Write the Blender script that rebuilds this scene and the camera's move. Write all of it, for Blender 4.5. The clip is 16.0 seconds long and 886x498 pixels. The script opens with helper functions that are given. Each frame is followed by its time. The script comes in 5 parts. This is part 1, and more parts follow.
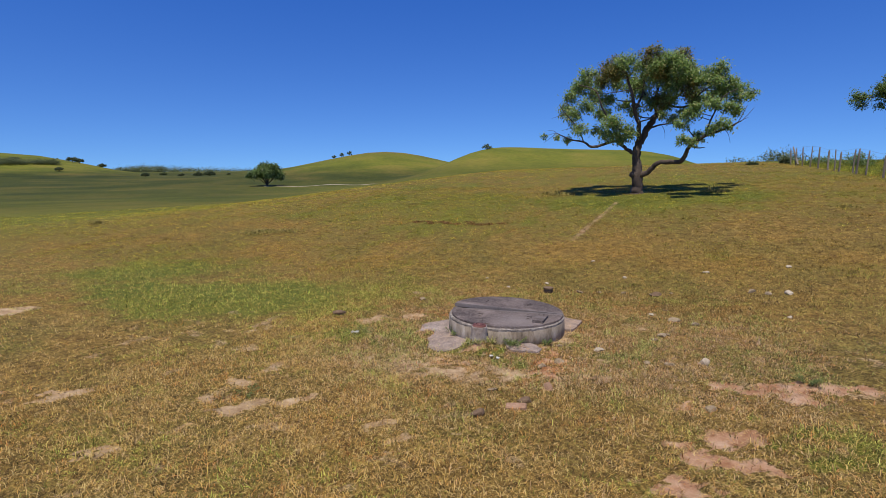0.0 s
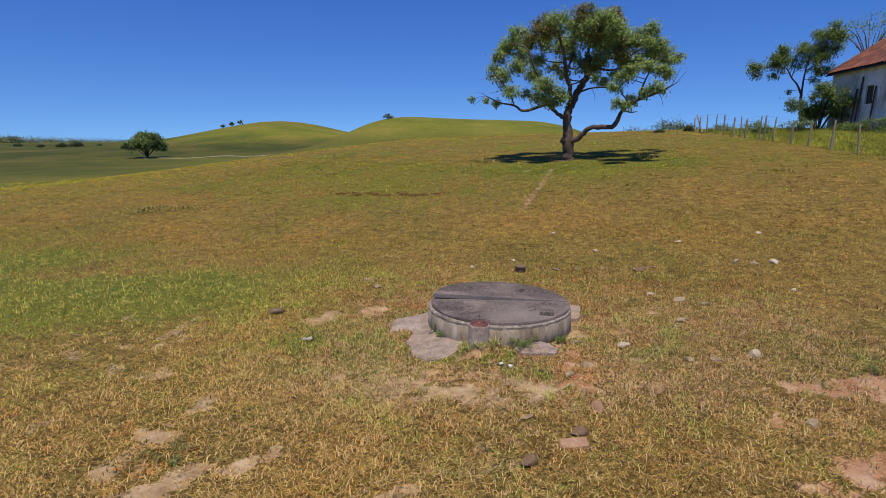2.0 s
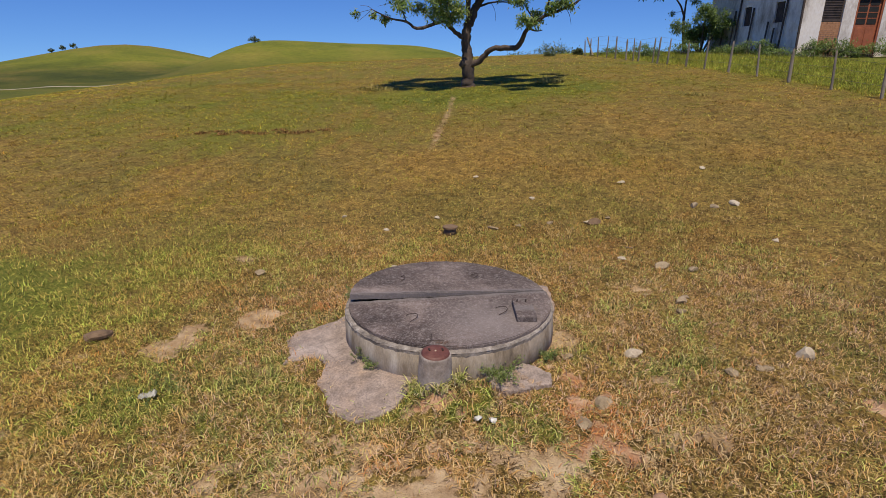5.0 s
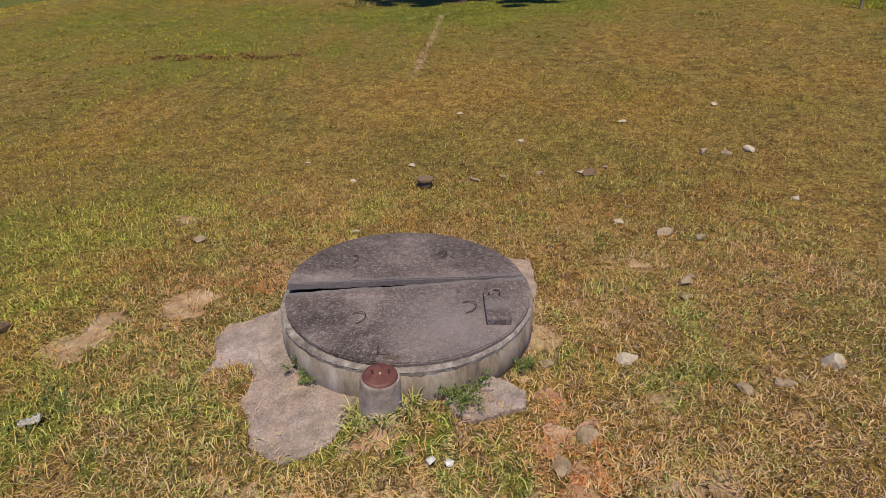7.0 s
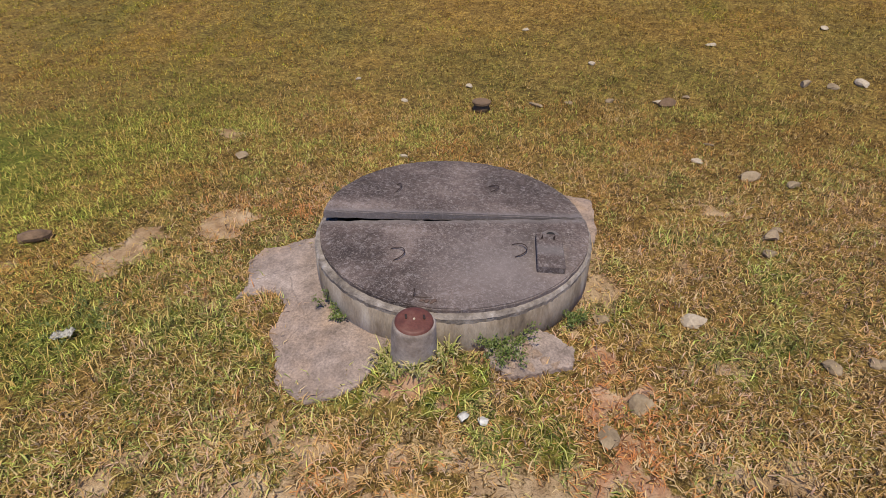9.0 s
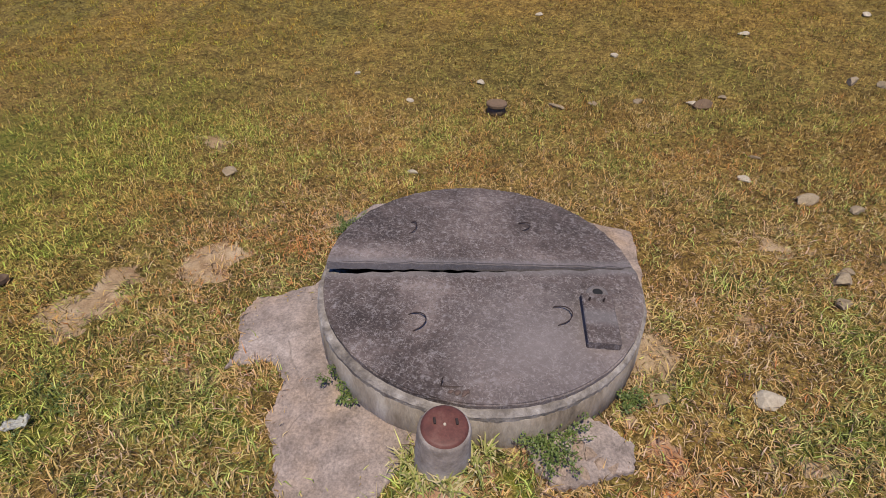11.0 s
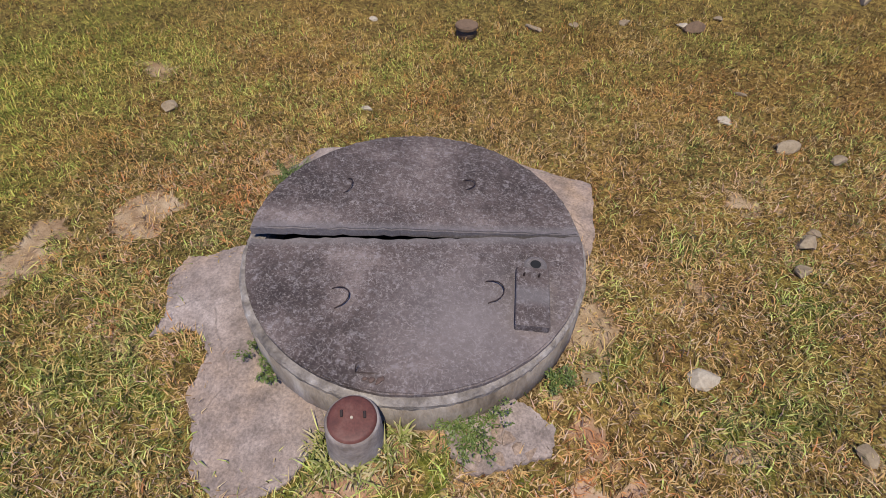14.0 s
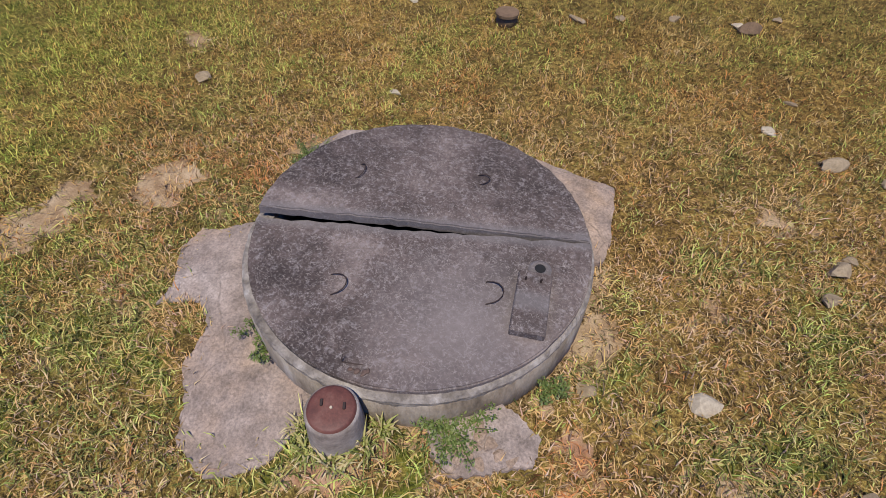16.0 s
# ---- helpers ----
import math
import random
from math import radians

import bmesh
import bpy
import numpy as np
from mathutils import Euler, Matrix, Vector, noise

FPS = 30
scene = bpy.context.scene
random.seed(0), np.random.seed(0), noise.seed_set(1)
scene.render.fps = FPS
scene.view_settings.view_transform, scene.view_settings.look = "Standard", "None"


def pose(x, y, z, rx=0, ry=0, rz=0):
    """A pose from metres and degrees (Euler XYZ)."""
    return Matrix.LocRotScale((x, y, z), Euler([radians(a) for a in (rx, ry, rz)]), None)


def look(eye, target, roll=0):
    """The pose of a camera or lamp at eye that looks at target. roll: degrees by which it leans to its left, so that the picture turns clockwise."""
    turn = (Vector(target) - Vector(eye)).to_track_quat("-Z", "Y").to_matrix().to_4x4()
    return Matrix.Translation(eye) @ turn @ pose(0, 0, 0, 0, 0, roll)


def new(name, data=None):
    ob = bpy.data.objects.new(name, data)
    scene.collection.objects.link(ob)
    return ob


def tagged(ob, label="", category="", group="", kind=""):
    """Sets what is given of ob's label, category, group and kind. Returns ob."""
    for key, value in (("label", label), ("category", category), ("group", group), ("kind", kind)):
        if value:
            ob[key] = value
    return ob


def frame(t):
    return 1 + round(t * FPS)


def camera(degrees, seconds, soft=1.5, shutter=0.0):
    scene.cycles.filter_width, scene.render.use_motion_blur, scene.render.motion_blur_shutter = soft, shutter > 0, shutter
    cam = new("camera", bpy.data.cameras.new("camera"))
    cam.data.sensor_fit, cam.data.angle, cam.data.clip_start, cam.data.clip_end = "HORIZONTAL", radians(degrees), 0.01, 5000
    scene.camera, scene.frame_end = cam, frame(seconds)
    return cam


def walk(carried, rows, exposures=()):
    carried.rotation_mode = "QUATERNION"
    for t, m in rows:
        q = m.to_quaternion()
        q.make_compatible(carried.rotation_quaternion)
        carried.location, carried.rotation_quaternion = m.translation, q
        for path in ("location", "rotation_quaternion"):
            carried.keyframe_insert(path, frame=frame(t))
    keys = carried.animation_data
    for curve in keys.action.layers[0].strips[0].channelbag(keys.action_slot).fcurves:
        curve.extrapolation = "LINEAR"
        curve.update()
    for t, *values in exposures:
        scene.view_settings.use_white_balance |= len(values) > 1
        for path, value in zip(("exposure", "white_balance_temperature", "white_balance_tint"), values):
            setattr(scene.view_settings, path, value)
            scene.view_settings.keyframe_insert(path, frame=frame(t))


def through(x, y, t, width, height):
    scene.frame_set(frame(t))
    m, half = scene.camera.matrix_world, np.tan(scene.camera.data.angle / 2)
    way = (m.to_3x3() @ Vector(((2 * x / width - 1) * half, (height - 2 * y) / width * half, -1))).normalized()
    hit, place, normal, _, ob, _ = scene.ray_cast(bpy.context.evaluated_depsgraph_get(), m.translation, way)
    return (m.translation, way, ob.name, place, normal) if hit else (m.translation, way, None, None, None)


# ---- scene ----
cam = camera(79.2, 16.0, 0.8)
METRES, EYE, TILT, LEAN, TURN = 7.07, 2.245, -0.2, -0.8, 18.3
ROWS = [
    (0.0, 0.0, 0.0, 0.0, -0.14, -8.07, 1.0),
    (0.5, -0.028, 0.0596, -0.003, -1.92, -8.12, 1.01),
    (1.0, -0.0572, 0.1234, -0.0077, -5.06, -8.38, 1.04),
    (1.5, -0.0883, 0.1875, -0.0135, -8.52, -9.9, 1.06),
    (2.0, -0.1152, 0.243, -0.0225, -10.72, -11.3, 1.06),
    (2.5, -0.133, 0.2963, -0.0328, -13.36, -12.51, 1.1),
    (3.0, -0.1422, 0.3484, -0.0366, -17.3, -13.75, 1.11),
    (3.5, -0.1418, 0.4034, -0.0389, -20.26, -14.93, 1.14),
    (4.0, -0.1321, 0.4595, -0.0375, -22.47, -16.16, 1.16),
    (6.5, -0.0272, 0.6276, -0.0234, -23.53, -24.68, 1.13),
    (7.0, -0.0102, 0.6451, -0.0212, -23.59, -27.16, 1.11),
    (7.5, 0.0091, 0.659, -0.0285, -20.57, -29.33, 0.99),
    (8.0, 0.0209, 0.6709, -0.0337, -17.39, -31.37, 0.91),
    (8.5, 0.0176, 0.6767, -0.0347, -16.99, -33.29, 0.85),
    (9.0, 0.0094, 0.6852, -0.0374, -16.91, -35.0, 0.76),
    (9.5, 0.0021, 0.704, -0.0397, -16.93, -35.18, 0.71),
    (12.0, 0.0231, 0.8059, -0.0203, -17.86, -42.18, 0.51),
    (12.5, 0.0287, 0.8041, -0.0194, -17.8, -44.54, 0.49),
    (13.0, 0.0403, 0.8037, -0.0165, -17.39, -46.17, 0.45),
    (13.5, 0.0565, 0.8068, -0.0132, -17.1, -47.72, 0.43),
    (14.0, 0.0751, 0.8108, -0.0138, -16.9, -48.22, 0.43),
    (14.5, 0.0931, 0.8153, -0.0156, -16.44, -48.61, 0.4),
    (15.0, 0.1051, 0.8173, -0.0133, -14.41, -49.07, 0.38),
    (15.5, 0.1061, 0.8167, -0.0133, -11.8, -49.47, 0.34),
    (16.0, 0.0994, 0.8152, -0.0143, -10.39, -49.91, 0.29),
]
walk(cam, [(t, pose(0, 0, EYE, TILT, LEAN, TURN) @ pose(METRES * x, METRES * y, METRES * z, 90 + pitch, roll, yaw)) for t, x, y, z, yaw, pitch, roll in ROWS],
     [(0.0, 0.25, 6900, 10), (4.0, 0.25, 7500, 10), (8.0, 0.25, 7400, 10), (12.0, 0.25, 6800, 10), (16.0, 0.25, 6600, 10)])

# ---- light ----
SUN_EL = 67.0
world = bpy.data.worlds.new("sky")
scene.world = world
world.use_nodes = True
wn, wl = world.node_tree.nodes, world.node_tree.links
sky = wn.new("ShaderNodeTexSky")
sky.sky_type = "NISHITA"
sky.sun_disc = False
sky.sun_elevation, sky.sun_rotation = radians(SUN_EL), radians(180)
sky.altitude, sky.air_density, sky.dust_density, sky.ozone_density = 3500, 1.0, 0.0, 5.0
wn["Background"].inputs["Strength"].default_value = 0.118
deep = wn.new("ShaderNodeMix")
deep.data_type, deep.blend_type = "RGBA", "MULTIPLY"
deep.inputs[0].default_value = 1.0
height = wn.new("ShaderNodeSeparateXYZ")
haze = wn.new("ShaderNodeValToRGB")
haze.color_ramp.elements[0].position, haze.color_ramp.elements[0].color = 0.0, (0.435, 0.66, 0.725, 1)
haze.color_ramp.elements[1].position, haze.color_ramp.elements[1].color = 0.30, (0.262, 0.645, 1.0, 1)
deepest = wn.new("ShaderNodeMix")
deepest.data_type, deepest.blend_type = "RGBA", "MULTIPLY"
deepest.inputs[0].default_value = 1.0
deepest.inputs[7].default_value = (1.0, 1.0, 1.28, 1)
where = wn.new("ShaderNodeTexCoord")
clear = wn.new("ShaderNodeVectorMath")
clear.inputs[1].default_value = (0, 0, 0.06)  # a dry clear sky with little haze low down
wl.new(where.outputs["Generated"], clear.inputs[0])
wl.new(clear.outputs[0], sky.inputs[0])
wl.new(where.outputs["Generated"], height.inputs[0])
wl.new(height.outputs[2], haze.inputs[0])
wl.new(haze.outputs[0], deep.inputs[7])
wl.new(sky.outputs[0], deep.inputs[6])
wl.new(deep.outputs[2], deepest.inputs[6])
wl.new(deepest.outputs[2], wn["Background"].inputs["Color"])

sun_data = bpy.data.lights.new("sun", "SUN")
sun_data.energy, sun_data.angle, sun_data.color = 3.6, radians(0.53), (1.0, 0.95, 0.87)
sun = new("sun", sun_data)
sun.matrix_world = look((0, -20, 47), (0, -20 + 47 * math.cos(radians(SUN_EL)) / math.sin(radians(SUN_EL)), 0))


# ---- small tools ----
def smooth(a, b, v):
    u = np.clip((v - a) / (b - a), 0, 1)
    return u * u * (3 - 2 * u)


TABLE = np.random.RandomState(7).rand(256, 256)


def vnoise(x, y, size, seed=0):
    """Value noise, 0 to 1, of that grain in metres."""
    u, v = np.asarray(x) / size + 17.3 * seed, np.asarray(y) / size - 9.1 * seed
    i, j = np.floor(u).astype(int), np.floor(v).astype(int)
    fu, fv = u - i, v - j
    fu, fv = fu * fu * (3 - 2 * fu), fv * fv * (3 - 2 * fv)
    g = lambda a, b: TABLE[a % 256, b % 256]
    return (g(i, j) * (1 - fu) + g(i + 1, j) * fu) * (1 - fv) + (g(i, j + 1) * (1 - fu) + g(i + 1, j + 1) * fu) * fv


def fbm(x, y, size, seed=0):
    return 0.5 * vnoise(x, y, size, seed) + 0.3 * vnoise(x, y, size / 2.1, seed + 1) + 0.2 * vnoise(x, y, size / 4.3, seed + 2)


def land(x, y):
    """Height of the ground."""
    x, y = np.asarray(x, float), np.asarray(y, float)
    r = np.hypot(x, y)
    tilt = 0.016 * np.clip(x, -12, 12)
    start = 12.24 - 0.573 * 4.0 * np.logaddexp(0, x / 4.0)
    start = np.maximum(start, 4.0)
    s = y - start
    up = 0.134 * 0.6 * np.logaddexp(0, s / 0.6) - 0.079 * 3.0 * np.logaddexp(0, (s - 10.5) / 3.0) - 0.075 * 5 * np.logaddexp(0, (s - 38.2) / 5.0)
    west = smooth(-30.8, -10.3, x - 0.09 * (y - 25))
    back = 1 - smooth(46, 120, r)
    along = 0.7 * (y - x)
    vale = -2.6 * smooth(22, 130, along)
    z = tilt * (1 - smooth(30, 90, r)) + up * west * back + vale

    def hill(az, d, h, across, deep, p):
        a = radians(az)
        cx, cy = d * math.sin(a), d * math.cos(a)
        t = (x - cx) * math.cos(a) - (y - cy) * math.sin(a)
        q = (x - cx) * math.sin(a) + (y - cy) * math.cos(a)
        return h * np.exp(-np.abs(t / across) ** p) * np.exp(-np.abs(q / deep) ** 2)

    z = z + hill(-24.2, 320, 11.6, 47, 90, 2) + hill(-26, 330, 4.6, 105, 110, 2)
    z = z + hill(-5.0, 225, 12.4, 47, 75, 6)
    z = z + hill(-61, 600, 21.5, 108, 160, 4)
    z = z + hill(-36, 900, 5.0, 300, 200, 4)
    z = z + 0.0014 * np.clip(r - 400, 0, None)
    z = z + 0.105 * np.exp(-((x + 1.60) ** 2 + (y - 6.34) ** 2) / 0.16 ** 2)
    z = z + 0.062 * (1 - smooth(0.84, 1.32, np.hypot(x + 1.46, y - 7.31))) * (1 - 0.6 * smooth(-1.2, -0.6, x))
    z = z + 0.05 * (fbm(x, y, 3.1, 3) - 0.5) * smooth(2.5, 8, np.hypot(x + 1.46, y - 7.3)) + 0.5 * (fbm(x, y, 40, 5) - 0.5) * smooth(45, 120, r)
    return z


def at(x, y, dz=0.0):
    return Vector((x, y, float(land(x, y)) + dz))


def mesh_of(name, verts, faces, mat, parent=None, smoothed=False):
    """A mesh from arrays: faces all of three or all of four corners."""
    verts, faces = np.asarray(verts, np.float32), np.asarray(faces, np.int32)
    me = bpy.data.meshes.new(name)
    n, k = faces.shape
    me.vertices.add(len(verts))
    me.vertices.foreach_set("co", verts.ravel())
    me.loops.add(n * k)
    me.loops.foreach_set("vertex_index", faces.ravel())
    me.polygons.add(n)
    me.polygons.foreach_set("loop_start", np.arange(0, n * k, k, dtype=np.int32))
    me.polygons.foreach_set("use_smooth", np.full(n, smoothed))
    me.update(calc_edges=True)
    me.materials.append(mat)
    ob = new(name, me)
    ob.parent = parent
    return ob


def tint_points(ob, name, cols):
    a = ob.data.attributes.new(name, "FLOAT_COLOR", "POINT")
    rgba = np.ones((len(ob.data.vertices), 4), np.float32)
    rgba[:, :np.shape(cols)[1]] = cols
    a.data.foreach_set("color", rgba.ravel())


def part(name, bm, mat, parent=None, label="", smoothed=False):
    me = bpy.data.meshes.new(name)
    bmesh.ops.recalc_face_normals(bm, faces=bm.faces)
    for f in bm.faces:
        f.smooth = smoothed
    bm.to_mesh(me)
    bm.free()
    me.materials.append(mat)
    ob = new(name, me)
    ob.parent = parent
    return tagged(ob, label)


def empty(name, where, label, category, group=""):
    ob = new(name)
    ob.empty_display_size = 0.1
    ob.matrix_basis = where
    return tagged(ob, label, category, group)


def box(x0, x1, y0, y1, z0, z1, bevel=0.0, bm=None):
    bm = bm or bmesh.new()
    made = bmesh.ops.create_cube(bm, size=1.0, matrix=Matrix.LocRotScale(((x0 + x1) / 2, (y0 + y1) / 2, (z0 + z1) / 2), None, (x1 - x0, y1 - y0, z1 - z0)))
    if bevel:
        es = list({e for v in made["verts"] for e in v.link_edges})
        bmesh.ops.bevel(bm, geom=es, offset=bevel, segments=1, affect="EDGES")
    return bm


def tube(bm, pts, radii, sides=8, wobble=0.0, seed=0):
    """A tapered limb along pts."""
    rnd = random.Random(seed)
    rings = []
    ref = Vector((0.3, 0.9, 0.2)).normalized()
    for i, p in enumerate(pts):
        p = Vector(p)
        a, b = Vector(pts[max(i - 1, 0)]), Vector(pts[min(i + 1, len(pts) - 1)])
        t = (b - a).normalized()
        u = t.cross(ref)
        if u.length < 0.1:
            u = t.cross(Vector((1, 0, 0)))
        u.normalize()
        v = t.cross(u)
        ring = []
        for k in range(sides):
            an = 2 * math.pi * k / sides
            rr = radii[i] * (1 + wobble * (rnd.random() - 0.5))
            ring.append(bm.verts.new(p + (u * math.cos(an) + v * math.sin(an)) * rr))
        rings.append(ring)
    for a, b in zip(rings, rings[1:]):
        for k in range(sides):
            bm.faces.new((a[k], a[(k + 1) % sides], b[(k + 1) % sides], b[k]))
    bm.faces.new(rings[0][::-1])
    bm.faces.new(rings[-1])
    return bm


def spline(pts, n):
    """n points a stretch along a smooth line through pts."""
    P = [Vector(p) for p in pts]
    out = []
    for i in range(len(P) - 1):
        a, b, c, d = P[max(i - 1, 0)], P[i], P[i + 1], P[min(i + 2, len(P) - 1)]
        for k in range(n):
            t = k / n
            out.append(0.5 * (2 * b + (c - a) * t + (2 * a - 5 * b + 4 * c - d) * t * t + (3 * b - a - 3 * c + d) * t ** 3))
    return out + [P[-1]]


def lerp_list(vals, n):
    out = []
    for a, b in zip(vals, vals[1:]):
        out += [a + (b - a) * k / n for k in range(n)]
    return out + [vals[-1]]


# ---- materials ----
def material(name):
    m = bpy.data.materials.new(name)
    m.use_nodes = True
    nt = m.node_tree
    return m, nt, nt.nodes["Principled BSDF"]


def node(nt, kind, **inputs):
    n = nt.nodes.new(kind)
    for k, v in inputs.items():
        n.inputs[k.replace("_", " ")].default_value = v
    return n


def ramp(nt, source, stops):
    n = nt.nodes.new("ShaderNodeValToRGB")
    els = n.color_ramp.elements
    while len(els) < len(stops):
        els.new(0.5)
    for e, (p, c) in zip(els, stops):
        e.position = p
        e.color = (c, c, c, 1) if isinstance(c, (int, float)) else (*c, 1)
    nt.links.new(source, n.inputs[0])
    return n.outputs[0]


def blend(nt, fac, a, b, mode="MIX"):
    n = nt.nodes.new("ShaderNodeMix")
    n.data_type, n.blend_type = "RGBA", mode
    for sock, v in ((n.inputs[0], fac), (n.inputs[6], a), (n.inputs[7], b)):
        if isinstance(v, bpy.types.NodeSocket):
            nt.links.new(v, sock)
        elif isinstance(v, (int, float)):
            sock.default_value = v
        else:
            sock.default_value = (*v, 1)
    return n.outputs[2]


def math_node(nt, op, a, b=0.0):
    n = nt.nodes.new("ShaderNodeMath")
    n.operation = op
    for sock, v in zip(n.inputs, (a, b)):
        if isinstance(v, bpy.types.NodeSocket):
            nt.links.new(v, sock)
        else:
            sock.default_value = v
    return n.outputs[0]


def grain(nt, scale, detail=4.0, rough=0.6, stretch=None, coord="Object"):
    co = nt.nodes.new("ShaderNodeTexCoord")
    n = node(nt, "ShaderNodeTexNoise", Scale=scale, Detail=detail, Roughness=rough)
    mp = nt.nodes.new("ShaderNodeMapping")
    mp.inputs["Location"].default_value = (3.17, 1.43 + 7.7 / scale, 5.29)
    mp.inputs["Rotation"].default_value = (0.31, 0.23, 0.47)
    mp.inputs["Scale"].default_value = stretch or (1, 1, 1)
    if stretch:
        mp.inputs["Rotation"].default_value = (0, 0, 0)
    nt.links.new(co.outputs[coord], mp.inputs[0])
    nt.links.new(mp.outputs[0], n.inputs["Vector"])
    return n.outputs[0]


def bump(nt, bsdf, height, strength, distance):
    b = node(nt, "ShaderNodeBump", Strength=strength, Distance=distance)
    nt.links.new(height, b.inputs["Height"])
    nt.links.new(b.outputs[0], bsdf.inputs["Normal"])


def rough_stuff(name, stops, scale, fine, rough=0.85, bumps=0.4, depth=0.004, metal=0.0, stretch=None, speck=None):
    """A worn surface: broad stains through stops, fine grain, and specks."""
    m, nt, bsdf = material(name)
    big = grain(nt, scale, 5, 0.62, stretch)
    small = grain(nt, fine, 3, 0.7, stretch)
    col = ramp(nt, big, stops)
    col = blend(nt, 0.55, col, ramp(nt, small, [(0.3, 0.35), (0.7, 0.68)]), "OVERLAY")
    if speck:
        spots = ramp(nt, grain(nt, speck[0], 3, 0.75), [(speck[1], 0.0), (speck[1] + 0.1, 1.0)])
        col = blend(nt, math_node(nt, "MULTIPLY", spots, speck[3] if len(speck) > 3 else 0.8), col, speck[2])
    nt.links.new(col, bsdf.inputs["Base Color"])
    bsdf.inputs["Roughness"].default_value = rough
    bsdf.inputs["Metallic"].default_value = metal
    bump(nt, bsdf, math_node(nt, "ADD", small, math_node(nt, "MULTIPLY", big, 0.7)), bumps, depth)
    return m


def apron_material():
    """Thin old concrete at ground level: brown washed-in soil, cracks and worn pale spots."""
    m, nt, bsdf = material("apron_concrete")
    broad, mid, fine = grain(nt, 2.2, 5, 0.6), grain(nt, 9, 5, 0.7), grain(nt, 80, 4, 0.75)
    col = ramp(nt, broad, [(0.30, (0.37, 0.250, 0.155)), (0.40, (0.335, 0.243, 0.176)), (0.50, (0.264, 0.202, 0.161)), (0.60, (0.304, 0.239, 0.195)), (0.70, (0.39, 0.316, 0.265))])
    col = blend(nt, 0.85, col, ramp(nt, mid, [(0.32, 0.30), (0.68, 0.68)]), "OVERLAY")
    col = blend(nt, 0.8, col, ramp(nt, fine, [(0.32, 0.28), (0.68, 0.74)]), "OVERLAY")
    co = nt.nodes.new("ShaderNodeTexCoord")
    warp = nt.nodes.new("ShaderNodeMix")
    warp.data_type, warp.blend_type = "RGBA", "ADD"
    warp.inputs[0].default_value = 0.10
    nz = node(nt, "ShaderNodeTexNoise", Scale=5.0, Detail=4.0)
    nt.links.new(co.outputs["Object"], nz.inputs["Vector"])
    nt.links.new(co.outputs["Object"], warp.inputs[6])
    nt.links.new(nz.outputs["Color"], warp.inputs[7])
    cells = nt.nodes.new("ShaderNodeTexVoronoi")
    cells.feature = "DISTANCE_TO_EDGE"
    cells.inputs["Scale"].default_value = 1.9
    nt.links.new(warp.outputs[2], cells.inputs["Vector"])
    crack = ramp(nt, cells.outputs["Distance"], [(0.003, 0.40), (0.010, 0.0)])
    col = blend(nt, math_node(nt, "MULTIPLY", crack, ramp(nt, mid, [(0.42, 0.0), (0.6, 1.0)])), col, (0.06, 0.045, 0.03))
    nt.links.new(col, bsdf.inputs["Base Color"])
    bsdf.inputs["Roughness"].default_value = 0.95
    bump(nt, bsdf, math_node(nt, "SUBTRACT", math_node(nt, "ADD", fine, mid), crack), 0.5, 0.006)
    return m


def leafy(name, stops, gloss=0.45, through=0.25):
    """Leaves or blades: each its own shade, some light coming through."""
    m, nt, bsdf = material(name)
    geo = nt.nodes.new("ShaderNodeNewGeometry")
    col = ramp(nt, geo.outputs["Random Per Island"], stops)
    nt.links.new(col, bsdf.inputs["Base Color"])
    bsdf.inputs["Roughness"].default_value = gloss
    tr = nt.nodes.new("ShaderNodeBsdfTranslucent")
    nt.links.new(col, tr.inputs[0])
    mx = nt.nodes.new("ShaderNodeMixShader")
    mx.inputs[0].default_value = through
    nt.links.new(bsdf.outputs[0], mx.inputs[1])
    nt.links.new(tr.outputs[0], mx.inputs[2])
    nt.links.new(mx.outputs[0], nt.nodes["Material Output"].inputs[0])
    return m


def grass_material():
    m, nt, bsdf = material("grass_blades")
    at_ = nt.nodes.new("ShaderNodeAttribute")
    at_.attribute_name = "tint"
    geo = nt.nodes.new("ShaderNodeNewGeometry")
    col = blend(nt, 0.35, at_.outputs["Color"], ramp(nt, geo.outputs["Random Per Island"], [(0.0, 0.3), (1.0, 0.72)]), "OVERLAY")
    nt.links.new(col, bsdf.inputs["Base Color"])
    bsdf.inputs["Roughness"].default_value = 0.65
    bsdf.inputs["Specular IOR Level"].default_value = 0.15
    tr = nt.nodes.new("ShaderNodeBsdfTranslucent")
    nt.links.new(col, tr.inputs[0])
    mx = nt.nodes.new("ShaderNodeMixShader")
    mx.inputs[0].default_value = 0.22
    nt.links.new(bsdf.outputs[0], mx.inputs[1])
    nt.links.new(tr.outputs[0], mx.inputs[2])
    nt.links.new(mx.outputs[0], nt.nodes["Material Output"].inputs[0])
    return m


GREEN = (0.16, 0.215, 0.035)


